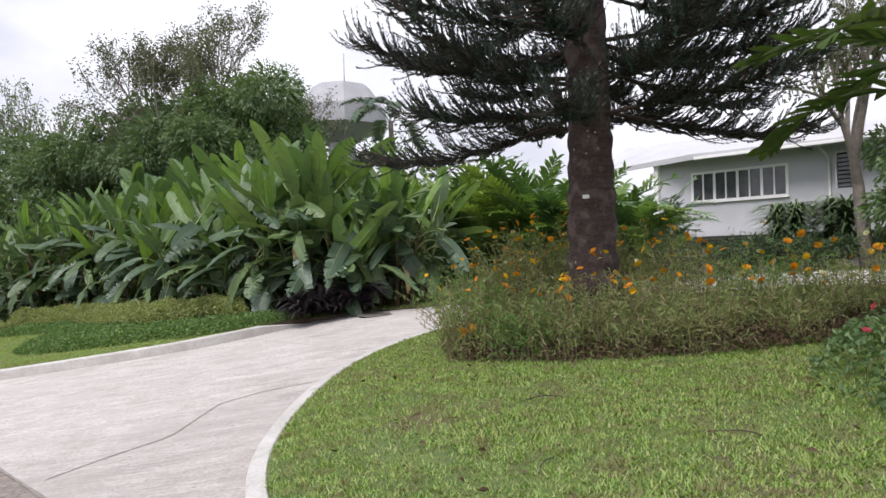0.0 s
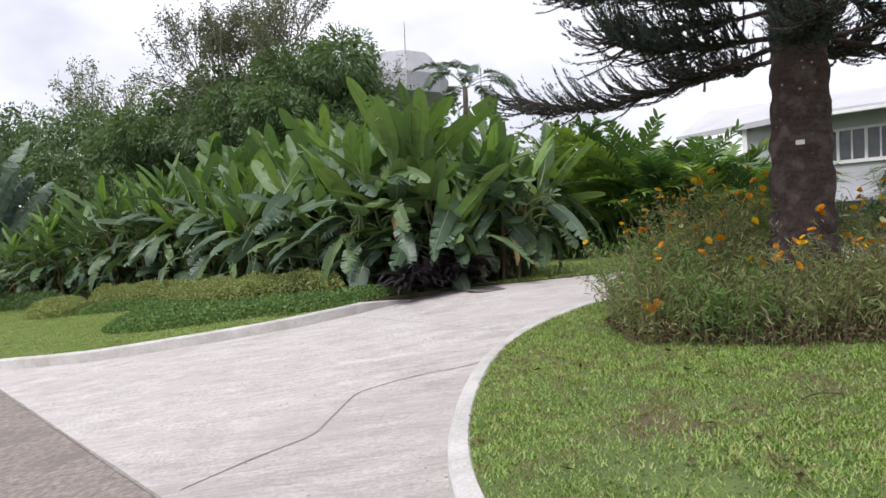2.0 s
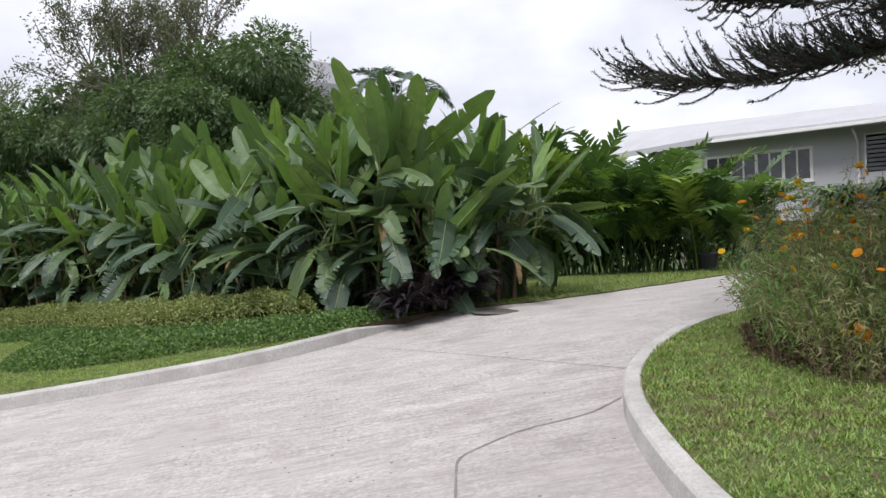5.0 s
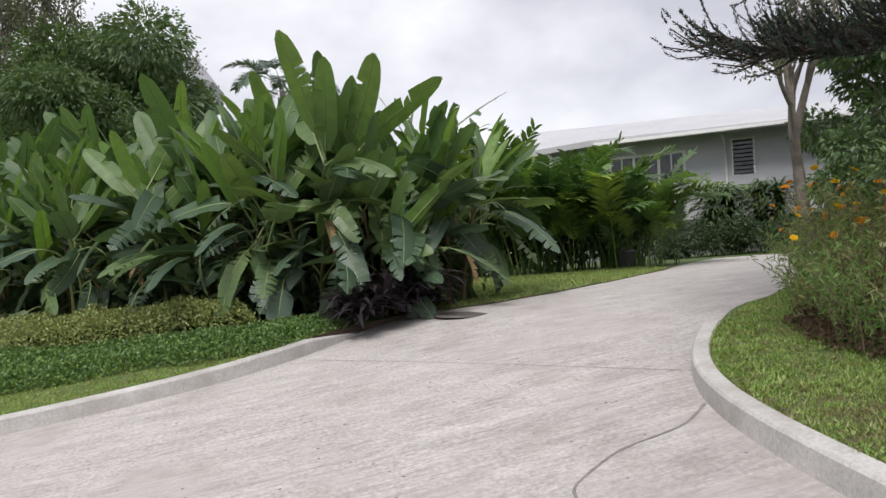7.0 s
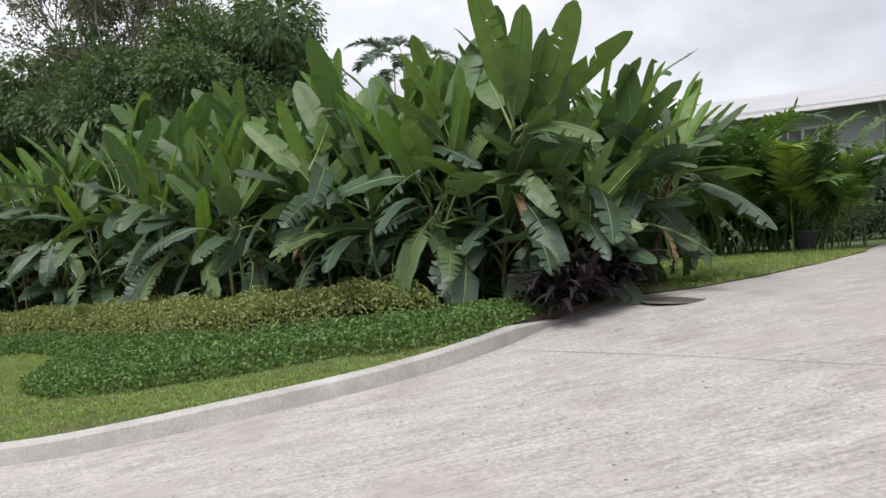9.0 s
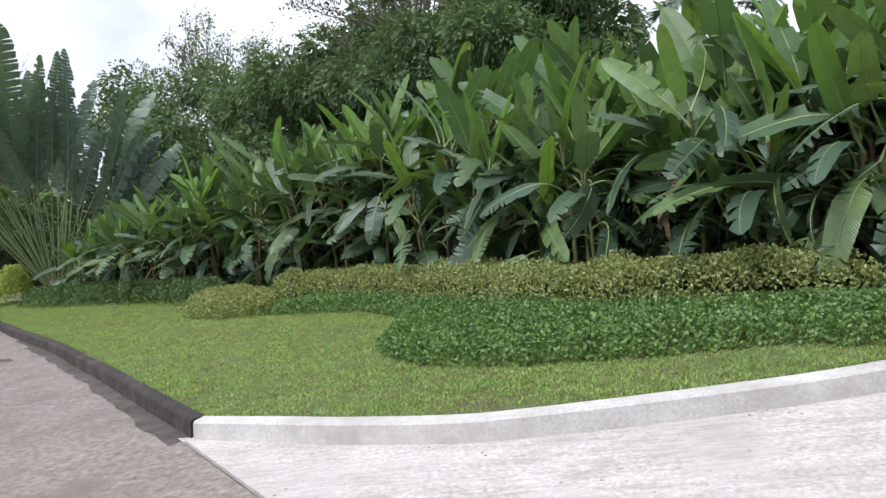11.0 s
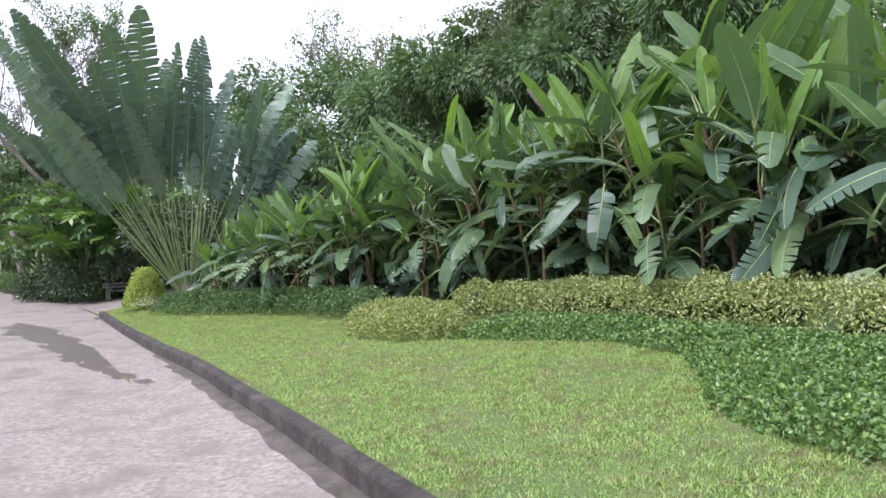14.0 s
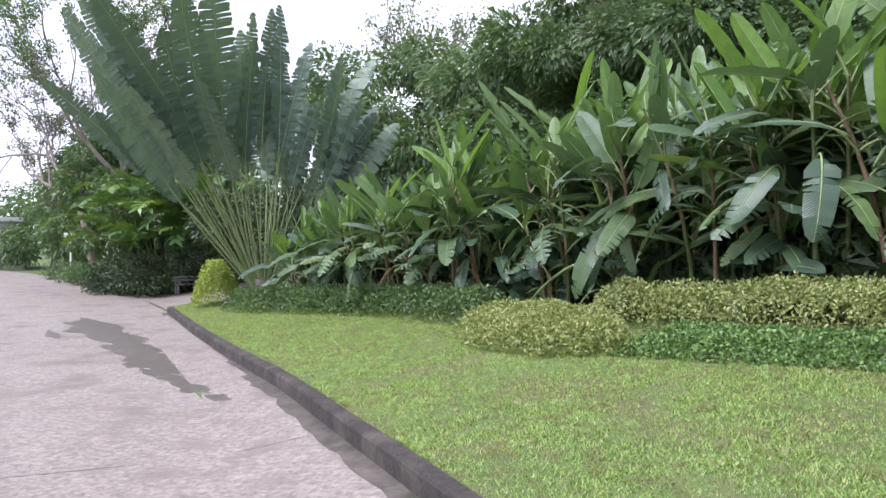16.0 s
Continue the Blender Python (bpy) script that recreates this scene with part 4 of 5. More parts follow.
def bare_tree(s, n, height, count, leaf, material, label, seed, trunk_r=0.16, spread_a=0.42, fork=0.3, depth=4, lean=(0, 0), stiff=1.0):
    """A thin tree with many open twigs and few leaves."""
    rng = np.random.default_rng(seed)
    root = thing("tree", Matrix.Translation(place(s, n, 0.0)), label, "tree")
    out, tips = [], []
    limbs(rng, np.zeros(3), unit(np.array([lean[0], lean[1], 1.0])), height * fork, trunk_r, depth, out, tips, spread_a, 0.6 if stiff < 1 else 0.74, 0.12, 3, stiff)
    v, f = join(out)
    part("trunk", mesh_np("trunk", v, f, M["grey_bark"], True), root)
    if count:
        tp = np.array([p for p, _ in tips])
        td = np.array([d for _, d in tips])
        pick = rng.integers(len(tp), size=count)
        pos = tp[pick] - td[pick] * rng.uniform(0, 0.5, (count, 1)) + rng.normal(0, 0.16, (count, 3))
        v, f = leaf_cloud(pos, rng.normal(0, 1, (count, 3)), leaf, leaf * 0.5, rng)
        part("crown", mesh_np("crown", v, f, M[material]), root)
    return root


tree(25.0, 13.6, 8.9, 3.5, 17000, 0.2, "mid_leaf", "broad dense green tree behind the heliconias", 501, 0.25, 18, 0.25)
tree(28.6, 12.6, 8.6, 3.0, 13000, 0.19, "dark_leaf", "dark green tree hung with creepers", 502, 0.22, 18, 0.2)
tree(32.5, 12.8, 9.2, 3.4, 14000, 0.19, "mid_leaf", "dense green tree behind the heliconias", 503, 0.22, 16, 0.15)
tree(35.5, 11.8, 9.6, 3.6, 14000, 0.2, "mid_leaf", "tall green tree behind the fan palm", 504, 0.22, 18, 0.15)
tree(41.5, 9.5, 8.6, 3.2, 10000, 0.22, "mid_leaf", "round green tree beyond the fan palm", 505, 0.22, 16, 0.15)
tree(47.5, 9.0, 9.5, 4.0, 9000, 0.24, "dark_leaf", "dark green tree in the far garden", 506, 0.25, 16, 0.1)
tree(30.0, 18.0, 8.0, 3.6, 9000, 0.22, "dark_leaf", "dark green tree in the back garden", 507, 0.25, 16, 0.1)
tree(38.0, 15.5, 8.2, 4.6, 12000, 0.24, "dark_leaf", "dark green tree in the back garden", 508, 0.25, 16, 0.1)
bare_tree(31.5, 13.6, 11.5, 11000, 0.13, "sparse_leaf", "tall thin-leaved tree with open twigs", 511, 0.2, 0.45, 0.34, 5)
bare_tree(30.6, 15.6, 11.2, 9000, 0.13, "sparse_leaf", "tall thin-leaved tree with open twigs", 512, 0.18, 0.42, 0.34, 5)
bare_tree(46.0, 13.0, 11.5, 1600, 0.2, "mid_leaf", "tall open tree with grey-green leaves", 513, 0.2, 0.45, 0.32, 5)
bare_tree(50.0, -0.8, 14.5, 7000, 0.17, "mid_leaf", "tall hazy tree with drooping twigs by the road", 514, 0.2, 0.5, 0.3, 5)
bare_tree(56.0, -2.6, 15.0, 4500, 0.17, "sparse_leaf", "bare spreading roadside tree", 515, 0.2, 0.55, 0.3, 5)
bare_tree(63.0, -4.8, 9.0, 1200, 0.22, "sparse_leaf", "bare spreading roadside tree", 516, 0.2, 0.5, 0.3, 5)
bare_tree(45.0, 2.6, 10.5, 0, 0.2, "sparse_leaf", "leafless twiggy tree behind the fan palm", 517, 0.16, 0.5, 0.34, 5)
bare_tree(7.05, 25.0, 8.0, 2600, 0.15, "sparse_leaf", "many-branched tree with sparse leaves before the house", 518, 0.24, 0.5, 0.42, 5, stiff=0.5)
tree(4.6, 26.0, 7.6, 2.4, 9000, 0.2, "mid_leaf", "dense green tree beside the house", 519, 0.2, 14, 0.08)
tree(0.0, 27.0, 8.5, 3.0, 8000, 0.22, "dark_leaf", "dense green tree beside the house", 520, 0.2, 14, 0.08)
tree(43.6, 1.2, 4.0, 2.0, 9000, 0.16, "dark_leaf", "dark creeper-covered bush beside the side drive", 521, 0.12, 14, 0.05)
tree(47.5, 1.6, 8.0, 2.6, 9000, 0.18, "dark_leaf", "dark creeper-covered tree by the road", 522, 0.15, 14, 0.05)
tree(56.0, 3.0, 8.5, 3.4, 7000, 0.22, "mid_leaf", "hazy green tree by the far road", 523, 0.15, 14, 0.05)
tree(52.0, -1.0, 9.5, 2.6, 6000, 0.2, "mid_leaf", "tall hazy green tree by the road", 526, 0.15, 14, 0.15)
tree(60.0, -2.0, 9.0, 3.0, 6000, 0.22, "mid_leaf", "tall hazy green tree by the road", 527, 0.15, 14, 0.1)
tree(70.0, -6.0, 8.0, 4.0, 6000, 0.28, "mid_leaf", "hazy green tree at the end of the road", 524, 0.2, 14, 0.05)
tree(74.0, -16.0, 8.0, 4.5, 6000, 0.28, "mid_leaf", "hazy green tree at the end of the road", 525, 0.2, 14, 0.05)

# far woods behind the gardens
rngw = np.random.default_rng(77)
wc = []
for i in range(60):
    q = i / 59
    s, n = 30 + 62 * q, 30 - 12 * q + rngw.uniform(-3, 3)
    wc.append((*place(s, n)[:2], float(ground_z(s, n)) + rngw.uniform(1.5, 7.5)))
for i in range(40):
    q = i / 39
    s, n = 92 + 6 * q, 18 - 60 * q
    wc.append((*place(s, n)[:2], float(ground_z(s, n)) + rngw.uniform(1.0, 6.5)))
v, f = crown_leaves(rngw, np.array(wc), rngw.uniform(2.2, 3.8, len(wc)), 26000, 0.5)
tagged(new("far_woods", mesh_np("far_woods", v, f, M["dark_leaf"])), "distant dark green woods behind the gardens", "woods", kind="stuff")

# undergrowth that closes the foot of the heliconias, coloured dark for the shade there
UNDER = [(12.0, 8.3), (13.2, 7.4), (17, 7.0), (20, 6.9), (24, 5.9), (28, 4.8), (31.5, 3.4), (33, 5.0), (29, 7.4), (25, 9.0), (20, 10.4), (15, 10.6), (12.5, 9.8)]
mound("undergrowth", UNDER, 1.5, 420, 0.3, "shade_leaf", "leafy undergrowth beneath the heliconias, shade darkened into its colour", "undergrowth", 206, wide=0.35, edge=1.2)
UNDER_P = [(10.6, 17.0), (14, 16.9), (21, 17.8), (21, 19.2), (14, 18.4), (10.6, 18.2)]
mound("undergrowth", UNDER_P, 2.3, 900, 0.3, "shade_leaf", "leafy undergrowth beneath the palm hedge, shade darkened into its colour", "undergrowth", 207, wide=0.35, edge=0.7)


# ---- traveller's palm ----
FAN_UP = [paddle_mesh("leaf", 2.75, 0.5 + 0.06 * i, 3.0, 0.0, 0.08 + 0.16 * i, 0.6, 600 + i, M["fan_leaf"], 34, 0.16, 0.05) for i in range(4)]


def fan_palm(s, n, seed):
    rng = np.random.default_rng(seed)
    root = thing("travellers_palm", Matrix.Translation(place(s, n, 0.1)), "huge fan-shaped traveller's palm with torn grey-green leaves", "palm")
    v, f = tube([(0, 0, -0.1), (0, 0, 0.3), (0, 0, 0.6)], [0.26, 0.22, 0.2], 10)
    part("trunk", mesh_np("trunk", v, f, M["grey_bark"], True), root)
    side = Vector((N[0], N[1], 0))
    yaw = math.degrees(math.atan2(N[1], N[0]))
    count = 46
    for i in range(count):
        q = i / (count - 1) * 2 - 1
        ang = q * 40 + rng.uniform(-9, 9)
        outer = abs(q) > 0.62
        sc = (1.12 if not outer else 1.05) * rng.uniform(0.72, 1.1) * (1.16 if q < -0.15 else 1.0)
        foot = side * (q * 0.25)
        # bend outwards: the leaf's own y axis points along the fan's plane
        turn = yaw - 90 if q >= 0 else yaw + 90
        m = Matrix.Translation((foot.x, foot.y, 0.35)) @ pose(0, 0, 0, 0, 0, turn) @ pose(0, 0, 0, -abs(ang), rng.uniform(-5, 5), 0) @ pose(0, 0, 0, 0, 0, rng.uniform(35, 145)) @ Matrix.Diagonal((sc, sc, sc, 1))
        part("leaf", FAN_UP[rng.integers(4)], root, "", m)
    for i in range(6):
        m = pose(rng.uniform(-0.2, 0.2), rng.uniform(-0.2, 0.2), 0.5, -rng.uniform(40, 80), 0, rng.uniform(0, 360)) @ Matrix.Diagonal((0.7, 0.7, 0.7, 1))
        part("leaf", PADDLES_DRY[i % 2], root, "dry brown hanging leaf", m)
    return root


fan_palm(33.7, 2.6, 620)

# palms at the road bend and before the house
for i, (s, n, h, k) in enumerate([(42.8, 0.3, 4.4, 34), (44.8, -0.7, 4.6, 30), (41.8, 2.0, 5.0, 30), (46.0, 0.8, 5.2, 28)]):
    palm_clump(s, n, h, k, 1.15, 640 + i, FRONDS, "yellow-green feathery palm at the road bend", "palms at the road bend", 0.7, 0.2)
for i, (s, n, k) in enumerate([(9.5, 26.0, 200), (8.5, 26.4, 170), (10.0, 25.7, 110), (7.9, 26.0, 90)]):
    strap_plant("strappy_bush", s, n, 0.2, k * 5, 1.25, 0.075, "dark_leaf", "tall bush of long drooping strap leaves before the house", "bush", 660 + i, "strappy bushes before the house", 0.9, 1.35, 1.5)


def shrub(name, s, n, r, h, count, leaf, material, label, category, seed, group="", off=0.0):
    rng = np.random.default_rng(seed)
    cs = np.array([(rng.uniform(-r, r) * 0.6, rng.uniform(-r, r) * 0.6, h * rng.uniform(0.25, 0.75)) for _ in range(7)])
    v, f = crown_leaves(rng, cs, np.full(7, min(r, h) * 0.55), count, leaf, 0.4, 0.1, 0.25)
    return thing(name, Matrix.Translation(place(s, n, off)), label, category, group, data=mesh_np(name, v, f, M[material]))


for i, s in enumerate((12.8, 11.9, 11.0, 10.2, 9.4, 8.6, 7.8, 5.8, 4.8, 3.6, 2.2)):
    shrub("garden_shrub", s, 24.4 + 0.5 * math.sin(i * 1.9), 0.75, 1.15 + 0.25 * math.sin(i * 2.7), 1500, 0.14, "shade_leaf", "dark green rounded shrub before the house", "shrub", 680 + i, "shrubs before the house")
shrub("garden_shrub", 11.9, 20.6, 0.5, 0.7, 900, 0.12, "mid_leaf", "small green shrub at the edge of the forecourt", "shrub", 695, "shrubs before the house")
shrub("garden_shrub", 49.5, -2.6, 0.8, 0.9, 1800, 0.1, "mid_leaf", "rounded green roadside shrub", "shrub", 696, "roadside shrubs")
shrub("garden_shrub", 51.5, -2.9, 0.9, 0.9, 1800, 0.1, "mid_leaf", "rounded green roadside shrub", "shrub", 697, "roadside shrubs")
shrub("garden_shrub", 54.5, -4.2, 0.8, 0.8, 1600, 0.1, "dark_leaf", "rounded dark green roadside shrub", "shrub", 698, "roadside shrubs")

for i, (s, n, r, h) in enumerate(((42.3, -0.2, 1.1, 1.7), (43.5, -0.8, 1.1, 1.5), (45.0, -1.3, 1.0, 1.3), (42.0, 1.2, 1.2, 2.2), (46.6, -1.7, 0.9, 1.1))):
    shrub("creeper_bush", s, n, r, h, 3200, 0.12, "shade_leaf", "dark creeper-covered bush at the road bend", "bush", 710 + i, "dark bushes at the road bend")
for i, (s, n, r, h) in enumerate(((37.0, 4.6, 2.0, 3.6), (38.6, 2.6, 1.8, 3.4), (35.6, 6.6, 2.0, 4.0))):
    shrub("garden_bush", s, n, r, h, 6000, 0.16, "shade_leaf", "dense dark bush behind the fan palm", "bush", 720 + i, "bushes behind the fan palm")

# potted plant on the lawn tip
pot = thing("potted_plant", Matrix.Translation(place(10.4, 16.3, 0.02)), "leafy plant in a black pot at the lawn tip", "potted plant")
bm = bmesh.new()
prof = [(0.0, 0.0), (0.16, 0.0), (0.24, 0.36), (0.27, 0.37), (0.27, 0.42), (0.23, 0.42), (0.21, 0.36), (0.0, 0.36)]
vv = [bm.verts.new((r, 0, z)) for r, z in prof]
ee = [bm.edges.new((a, b)) for a, b in zip(vv, vv[1:])]
bmesh.ops.spin(bm, geom=vv + ee, cent=(0, 0, 0), axis=(0, 0, 1), angle=2 * math.pi, steps=20, use_merge=True)
part("pot", mesh_bm("pot", bm, M["pot_black"], False), pot, "black round pot")
rngp = np.random.default_rng(9)
v, f = crown_leaves(rngp, np.array([(0.1, 0, 0.75), (-0.15, 0.1, 0.7), (0, -0.1, 0.95)]), np.array([0.28, 0.25, 0.25]), 500, 0.16, 0.35, 0.1, 0.2)
part("foliage", mesh_np("foliage", v, f, M["mid_leaf"]), pot)

# bushy palm beyond the hedge
tail = [frond_mesh("frond", 2.6, 70, 0.5, 0.04, 1.6 + 0.3 * i, 700 + i, M["fan_leaf"], 0.3, 0.9) for i in range(2)]
fox = thing("foxtail_palm", Matrix.Translation(place(22.9, 19.0)), "tall palm with bushy drooping grey-green fronds", "palm")
v, f = tube([(0, 0, 0), (0.05, 0, 3.6), (0, 0, 6.9)], [0.16, 0.14, 0.1], 10)
part("trunk", mesh_np("trunk", v, f, M["grey_bark"], True), fox)
for i in range(11):
    part("frond", tail[i % 2], fox, "", pose(0, 0, 6.8, -10 - 14 * (i % 3), 0, i * 137.5))
# water tower beyond the trees
tw = thing("water_tower", Matrix.Translation(place(43.0, 31.0)), "white faceted water tower with an antenna behind the trees", "water tower")
g0 = float(ground_z(43.0, 31.0))
bm = bmesh.new()
rings = [(1.0, 0.0), (1.0, 10.4 - g0), (3.3, 11.6 - g0), (3.3, 12.9 - g0), (2.1, 14.55 - g0), (2.0, 14.6 - g0)]
loops = [[bm.verts.new((r * math.cos(a * math.pi / 4 + 0.2), r * math.sin(a * math.pi / 4 + 0.2), z)) for a in range(8)] for r, z in rings]
for l0, l1 in zip(loops, loops[1:]):
    for a in range(8):
        bm.faces.new((l0[a], l0[(a + 1) % 8], l1[(a + 1) % 8], l1[a]))
bm.faces.new(loops[-1])
part("tank", mesh_bm("tank", bm, M["tower_grey"]), tw)
v, f = tube([(0.2, 0.3, 14.5 - g0), (0.2, 0.3, 17.2 - g0)], [0.04, 0.02], 5)
part("antenna", mesh_np("antenna", v, f, M["iron"]), tw)
mast = thing("radio_mast", Matrix.Translation(place(28.6, 25.2)), "thin grey radio mast beyond the palm", "mast")
v, f = tube([(0, 0, 0), (0, 0, 5.0), (0, 0, 9.6)], [0.05, 0.035, 0.02], 6)
part("pole", mesh_np("pole", v, f, M["iron"]), mast)


# ---- house ----
HM = Matrix.Translation((*place(18.0, 31.8)[:2], 0)) @ Matrix(((-U[0], N[0], 0, 0), (-U[1], N[1], 0, 0), (0, 0, 1, 0), (0, 0, 0, 1)))
house = thing("house", HM, "long low white house with a wide shallow roof", "house")


def boxes(name, rows, material, parent, label="", bevel=0.0):
    bm = bmesh.new()
    for r in rows:
        box(bm, *r, bevel)
    return part(name, mesh_bm(name, bm, material), parent, label)


WX0, WX1, WZ0, WZ1 = 1.75, 6.05, 4.2, 5.5
DX0, DX1, DZ0, DZ1 = 7.95, 8.85, 4.3, 5.8
boxes("wall", [(0, WX0, 0, 0.2, 2.55, 6.3), (WX0, WX1, 0, 0.2, 2.55, WZ0), (WX0, WX1, 0, 0.2, WZ1, 6.3), (WX1, DX0, 0, 0.2, 2.55, 6.3),
               (DX0, DX1, 0, 0.2, 2.55, DZ0), (DX0, DX1, 0, 0.2, DZ1, 6.3), (DX1, 26, 0, 0.2, 2.55, 6.3), (0, 0.2, 0.2, 9, 2.55, 6.5), (0, 26, 9, 9.2, 1.2, 6.5), (25.8, 26, 0.2, 9, 1.2, 6.5)], M["white_wall"], house)
boxes("ledge", [(-0.05, 26, -0.05, 0.0, 2.55, 2.87)], M["white_wall"], house, "", 0.01)
boxes("floor_slab", [(0.1, 25.9, 0.1, 9, 2.4, 2.545)], M["base_stone"], house)
boxes("plinth", [(0.3, 25.8, 0.9, 8.9, 0.8, 2.4), (0.6, 7.0, -0.5, 0.4, 0.8, 1.95)], M["base_stone"], house, "dark stone plinth below the wall")
boxes("corner_post", [(-0.12, 0.1, -0.22, 0.0, 1.0, 6.2)], M["trim_paint"], house, "", 0.01)
bm = bmesh.new()
ev = [(2.4, -1.2, 6.28), (26.5, -1.2, 5.95), (-4.2, 4.2, 7.95), (26.5, 4.2, 7.15), (-4.2, 10.2, 6.4), (26.5, 10.2, 5.9), (-4.2, 0.9, 6.3)]
top = [bm.verts.new(p) for p in ev]
low = [bm.verts.new((x, y, z - 0.26)) for x, y, z in ev]
for a, b, c, d in ((0, 1, 3, 2), (2, 3, 5, 4)):
    bm.faces.new((top[a], top[b], top[c], top[d]))
    bm.faces.new((low[a], low[d], low[c], low[b]))
for a, b in ((0, 1), (1, 3), (3, 5), (5, 4), (4, 2)):
    bm.faces.new((top[a], top[b], low[b], low[a]))
bm.faces.new((top[0], top[2], top[6]))
bm.faces.new((low[0], low[6], low[2]))
bm.faces.new((top[6], top[2], low[2], low[6]))
bm.faces.new((top[0], top[6], low[6], low[0]))
part("roof", mesh_bm("roof", bm, M["white_roof"]), house)
boxes("gutter", [(2.5, 26.4, -1.32, -1.21, 5.98, 6.12)], M["trim_paint"], house, "", 0.02)
v, f = tube([(7.75, -1.1, 5.9), (7.75, -0.6, 5.75), (7.75, -0.1, 5.5), (7.75, -0.08, 4.0), (7.75, -0.08, 2.6)], [0.05] * 5, 8)
part("downpipe", mesh_np("downpipe", v, f, M["trim_paint"], True), house)
win = boxes("window", [(WX0 - 0.06, WX1 + 0.06, -0.034, 0.054, WZ0 - 0.06, WZ0 + 0.05), (WX0 - 0.06, WX1 + 0.06, -0.034, 0.054, WZ1 - 0.05, WZ1 + 0.06)], M["trim_paint"], house, "row of white-framed window panes")
panes = 8
pw = (WX1 - WX0) / panes
for i in range(panes + 1):
    w = 0.06 if i % 2 == 0 else 0.035
    boxes("mullion", [(WX0 + i * pw - w, WX0 + i * pw + w, -0.03, 0.05, WZ0 + 0.04, WZ1 - 0.04)], M["trim_paint"], win, "", 0.006)
boxes("sill", [(WX0 - 0.1, WX1 + 0.1, -0.12, 0.0, WZ0 - 0.11, WZ0 - 0.062)], M["trim_paint"], win, "", 0.008)
for i in range(panes):
    boxes("pane", [(WX0 + i * pw + 0.03, WX0 + (i + 1) * pw - 0.03, 0.0, 0.02, WZ0 + 0.04, WZ1 - 0.04)], M["dark_glass"], win)
door = boxes("louvre_window", [(DX0, DX0 + 0.06, -0.02, 0.1, DZ0, DZ1), (DX1 - 0.06, DX1, -0.02, 0.1, DZ0, DZ1), (DX0 + 0.06, DX1 - 0.06, -0.02, 0.1, DZ1 - 0.06, DZ1)], M["trim_paint"], house, "dark louvred opening with a white frame")
for i in range(8):
    boxes("slat", [(DX0 + 0.07, DX1 - 0.07, 0.01 + 0.03, 0.06 + 0.03, DZ0 + 0.05 + i * 0.17, DZ0 + 0.17 + i * 0.17)], M["dark_glass"], door)
boxes("downlight_bracket", [(-0.4, -0.1, -0.1, 0.1, 5.6, 5.75)], M["trim_paint"], house)

# far end of the road: a white building, a sign post, a low bench
fb = thing("white_building", Matrix.Translation(place(71.0, -12.2)) @ pose(0, 0, 0, 0, 0, 46), "small white building with a pale green roof edge", "building")
boxes("wall", [(-4, 4, -2.5, 2.5, 0, 3.0)], M["white_wall"], fb)
boxes("roof", [(-4.6, 4.6, -3.0, 3.0, 3.01, 3.3)], M["white_roof"], fb, "", 0.05)
boxes("step", [(-4.6, 4.6, -3.4, -2.51, -0.1, 0.18)], M["new_concrete"], fb)
sp = thing("sign_post", Matrix.Translation(place(55.0, -3.6)) @ pose(0, 0, 0, 0, 0, 25), "pale green sign post with a flat cross board", "sign post")
v, f = tube([(0, 0, 0), (0, 0, 2.1)], [0.05, 0.05], 8)
part("pole", mesh_np("pole", v, f, M["trim_paint"]), sp)
boxes("board", [(-0.32, 0.32, -0.03, 0.03, 2.05, 2.25)], M["trim_paint"], sp, "", 0.01)
bn = thing("bench", Matrix.Translation(place(41.5, 1.2, 0.02)) @ pose(0, 0, 0, 0, 0, 60) @ Matrix.Scale(0.75, 4), "low grey slatted garden bench", "bench")
for i in range(3):
    boxes("slat", [(-0.6, 0.6, -0.2 + 0.14 * i, -0.09 + 0.14 * i, 0.40, 0.43)], M["base_stone"], bn, "", 0.006)
for i in range(2):
    boxes("back_slat", [(-0.6, 0.6, 0.21, 0.24, 0.55 + 0.14 * i, 0.64 + 0.14 * i)], M["base_stone"], bn, "", 0.006)
for x in (-0.5, 0.5):
    boxes("leg", [(x - 0.03, x + 0.03, -0.18, -0.12, 0, 0.399)], M["base_stone"], bn)
    boxes("leg", [(x - 0.03, x + 0.03, 0.2, 0.26, 0, 0.8)], M["base_stone"], bn)
# leaf litter at the bend
rngl = np.random.default_rng(5)
q = scatter([(43.0, -1.0), (47, -2.2), (52, -3.6), (51.5, -2.6), (46.5, 0.2), (43.2, 1.0)], 90, rngl)
v, f = leaf_cloud(on_land(q, 0.015), rngl.normal(0, 1, (len(q), 3)) * [1, 1, 0.15], 0.13, 0.07, rngl, 0.1, 0.05)
tagged(new("leaf_litter", mesh_np("leaf_litter", v, f, M["litter"])), "brown fallen leaves on the road edge", "leaves", kind="stuff")


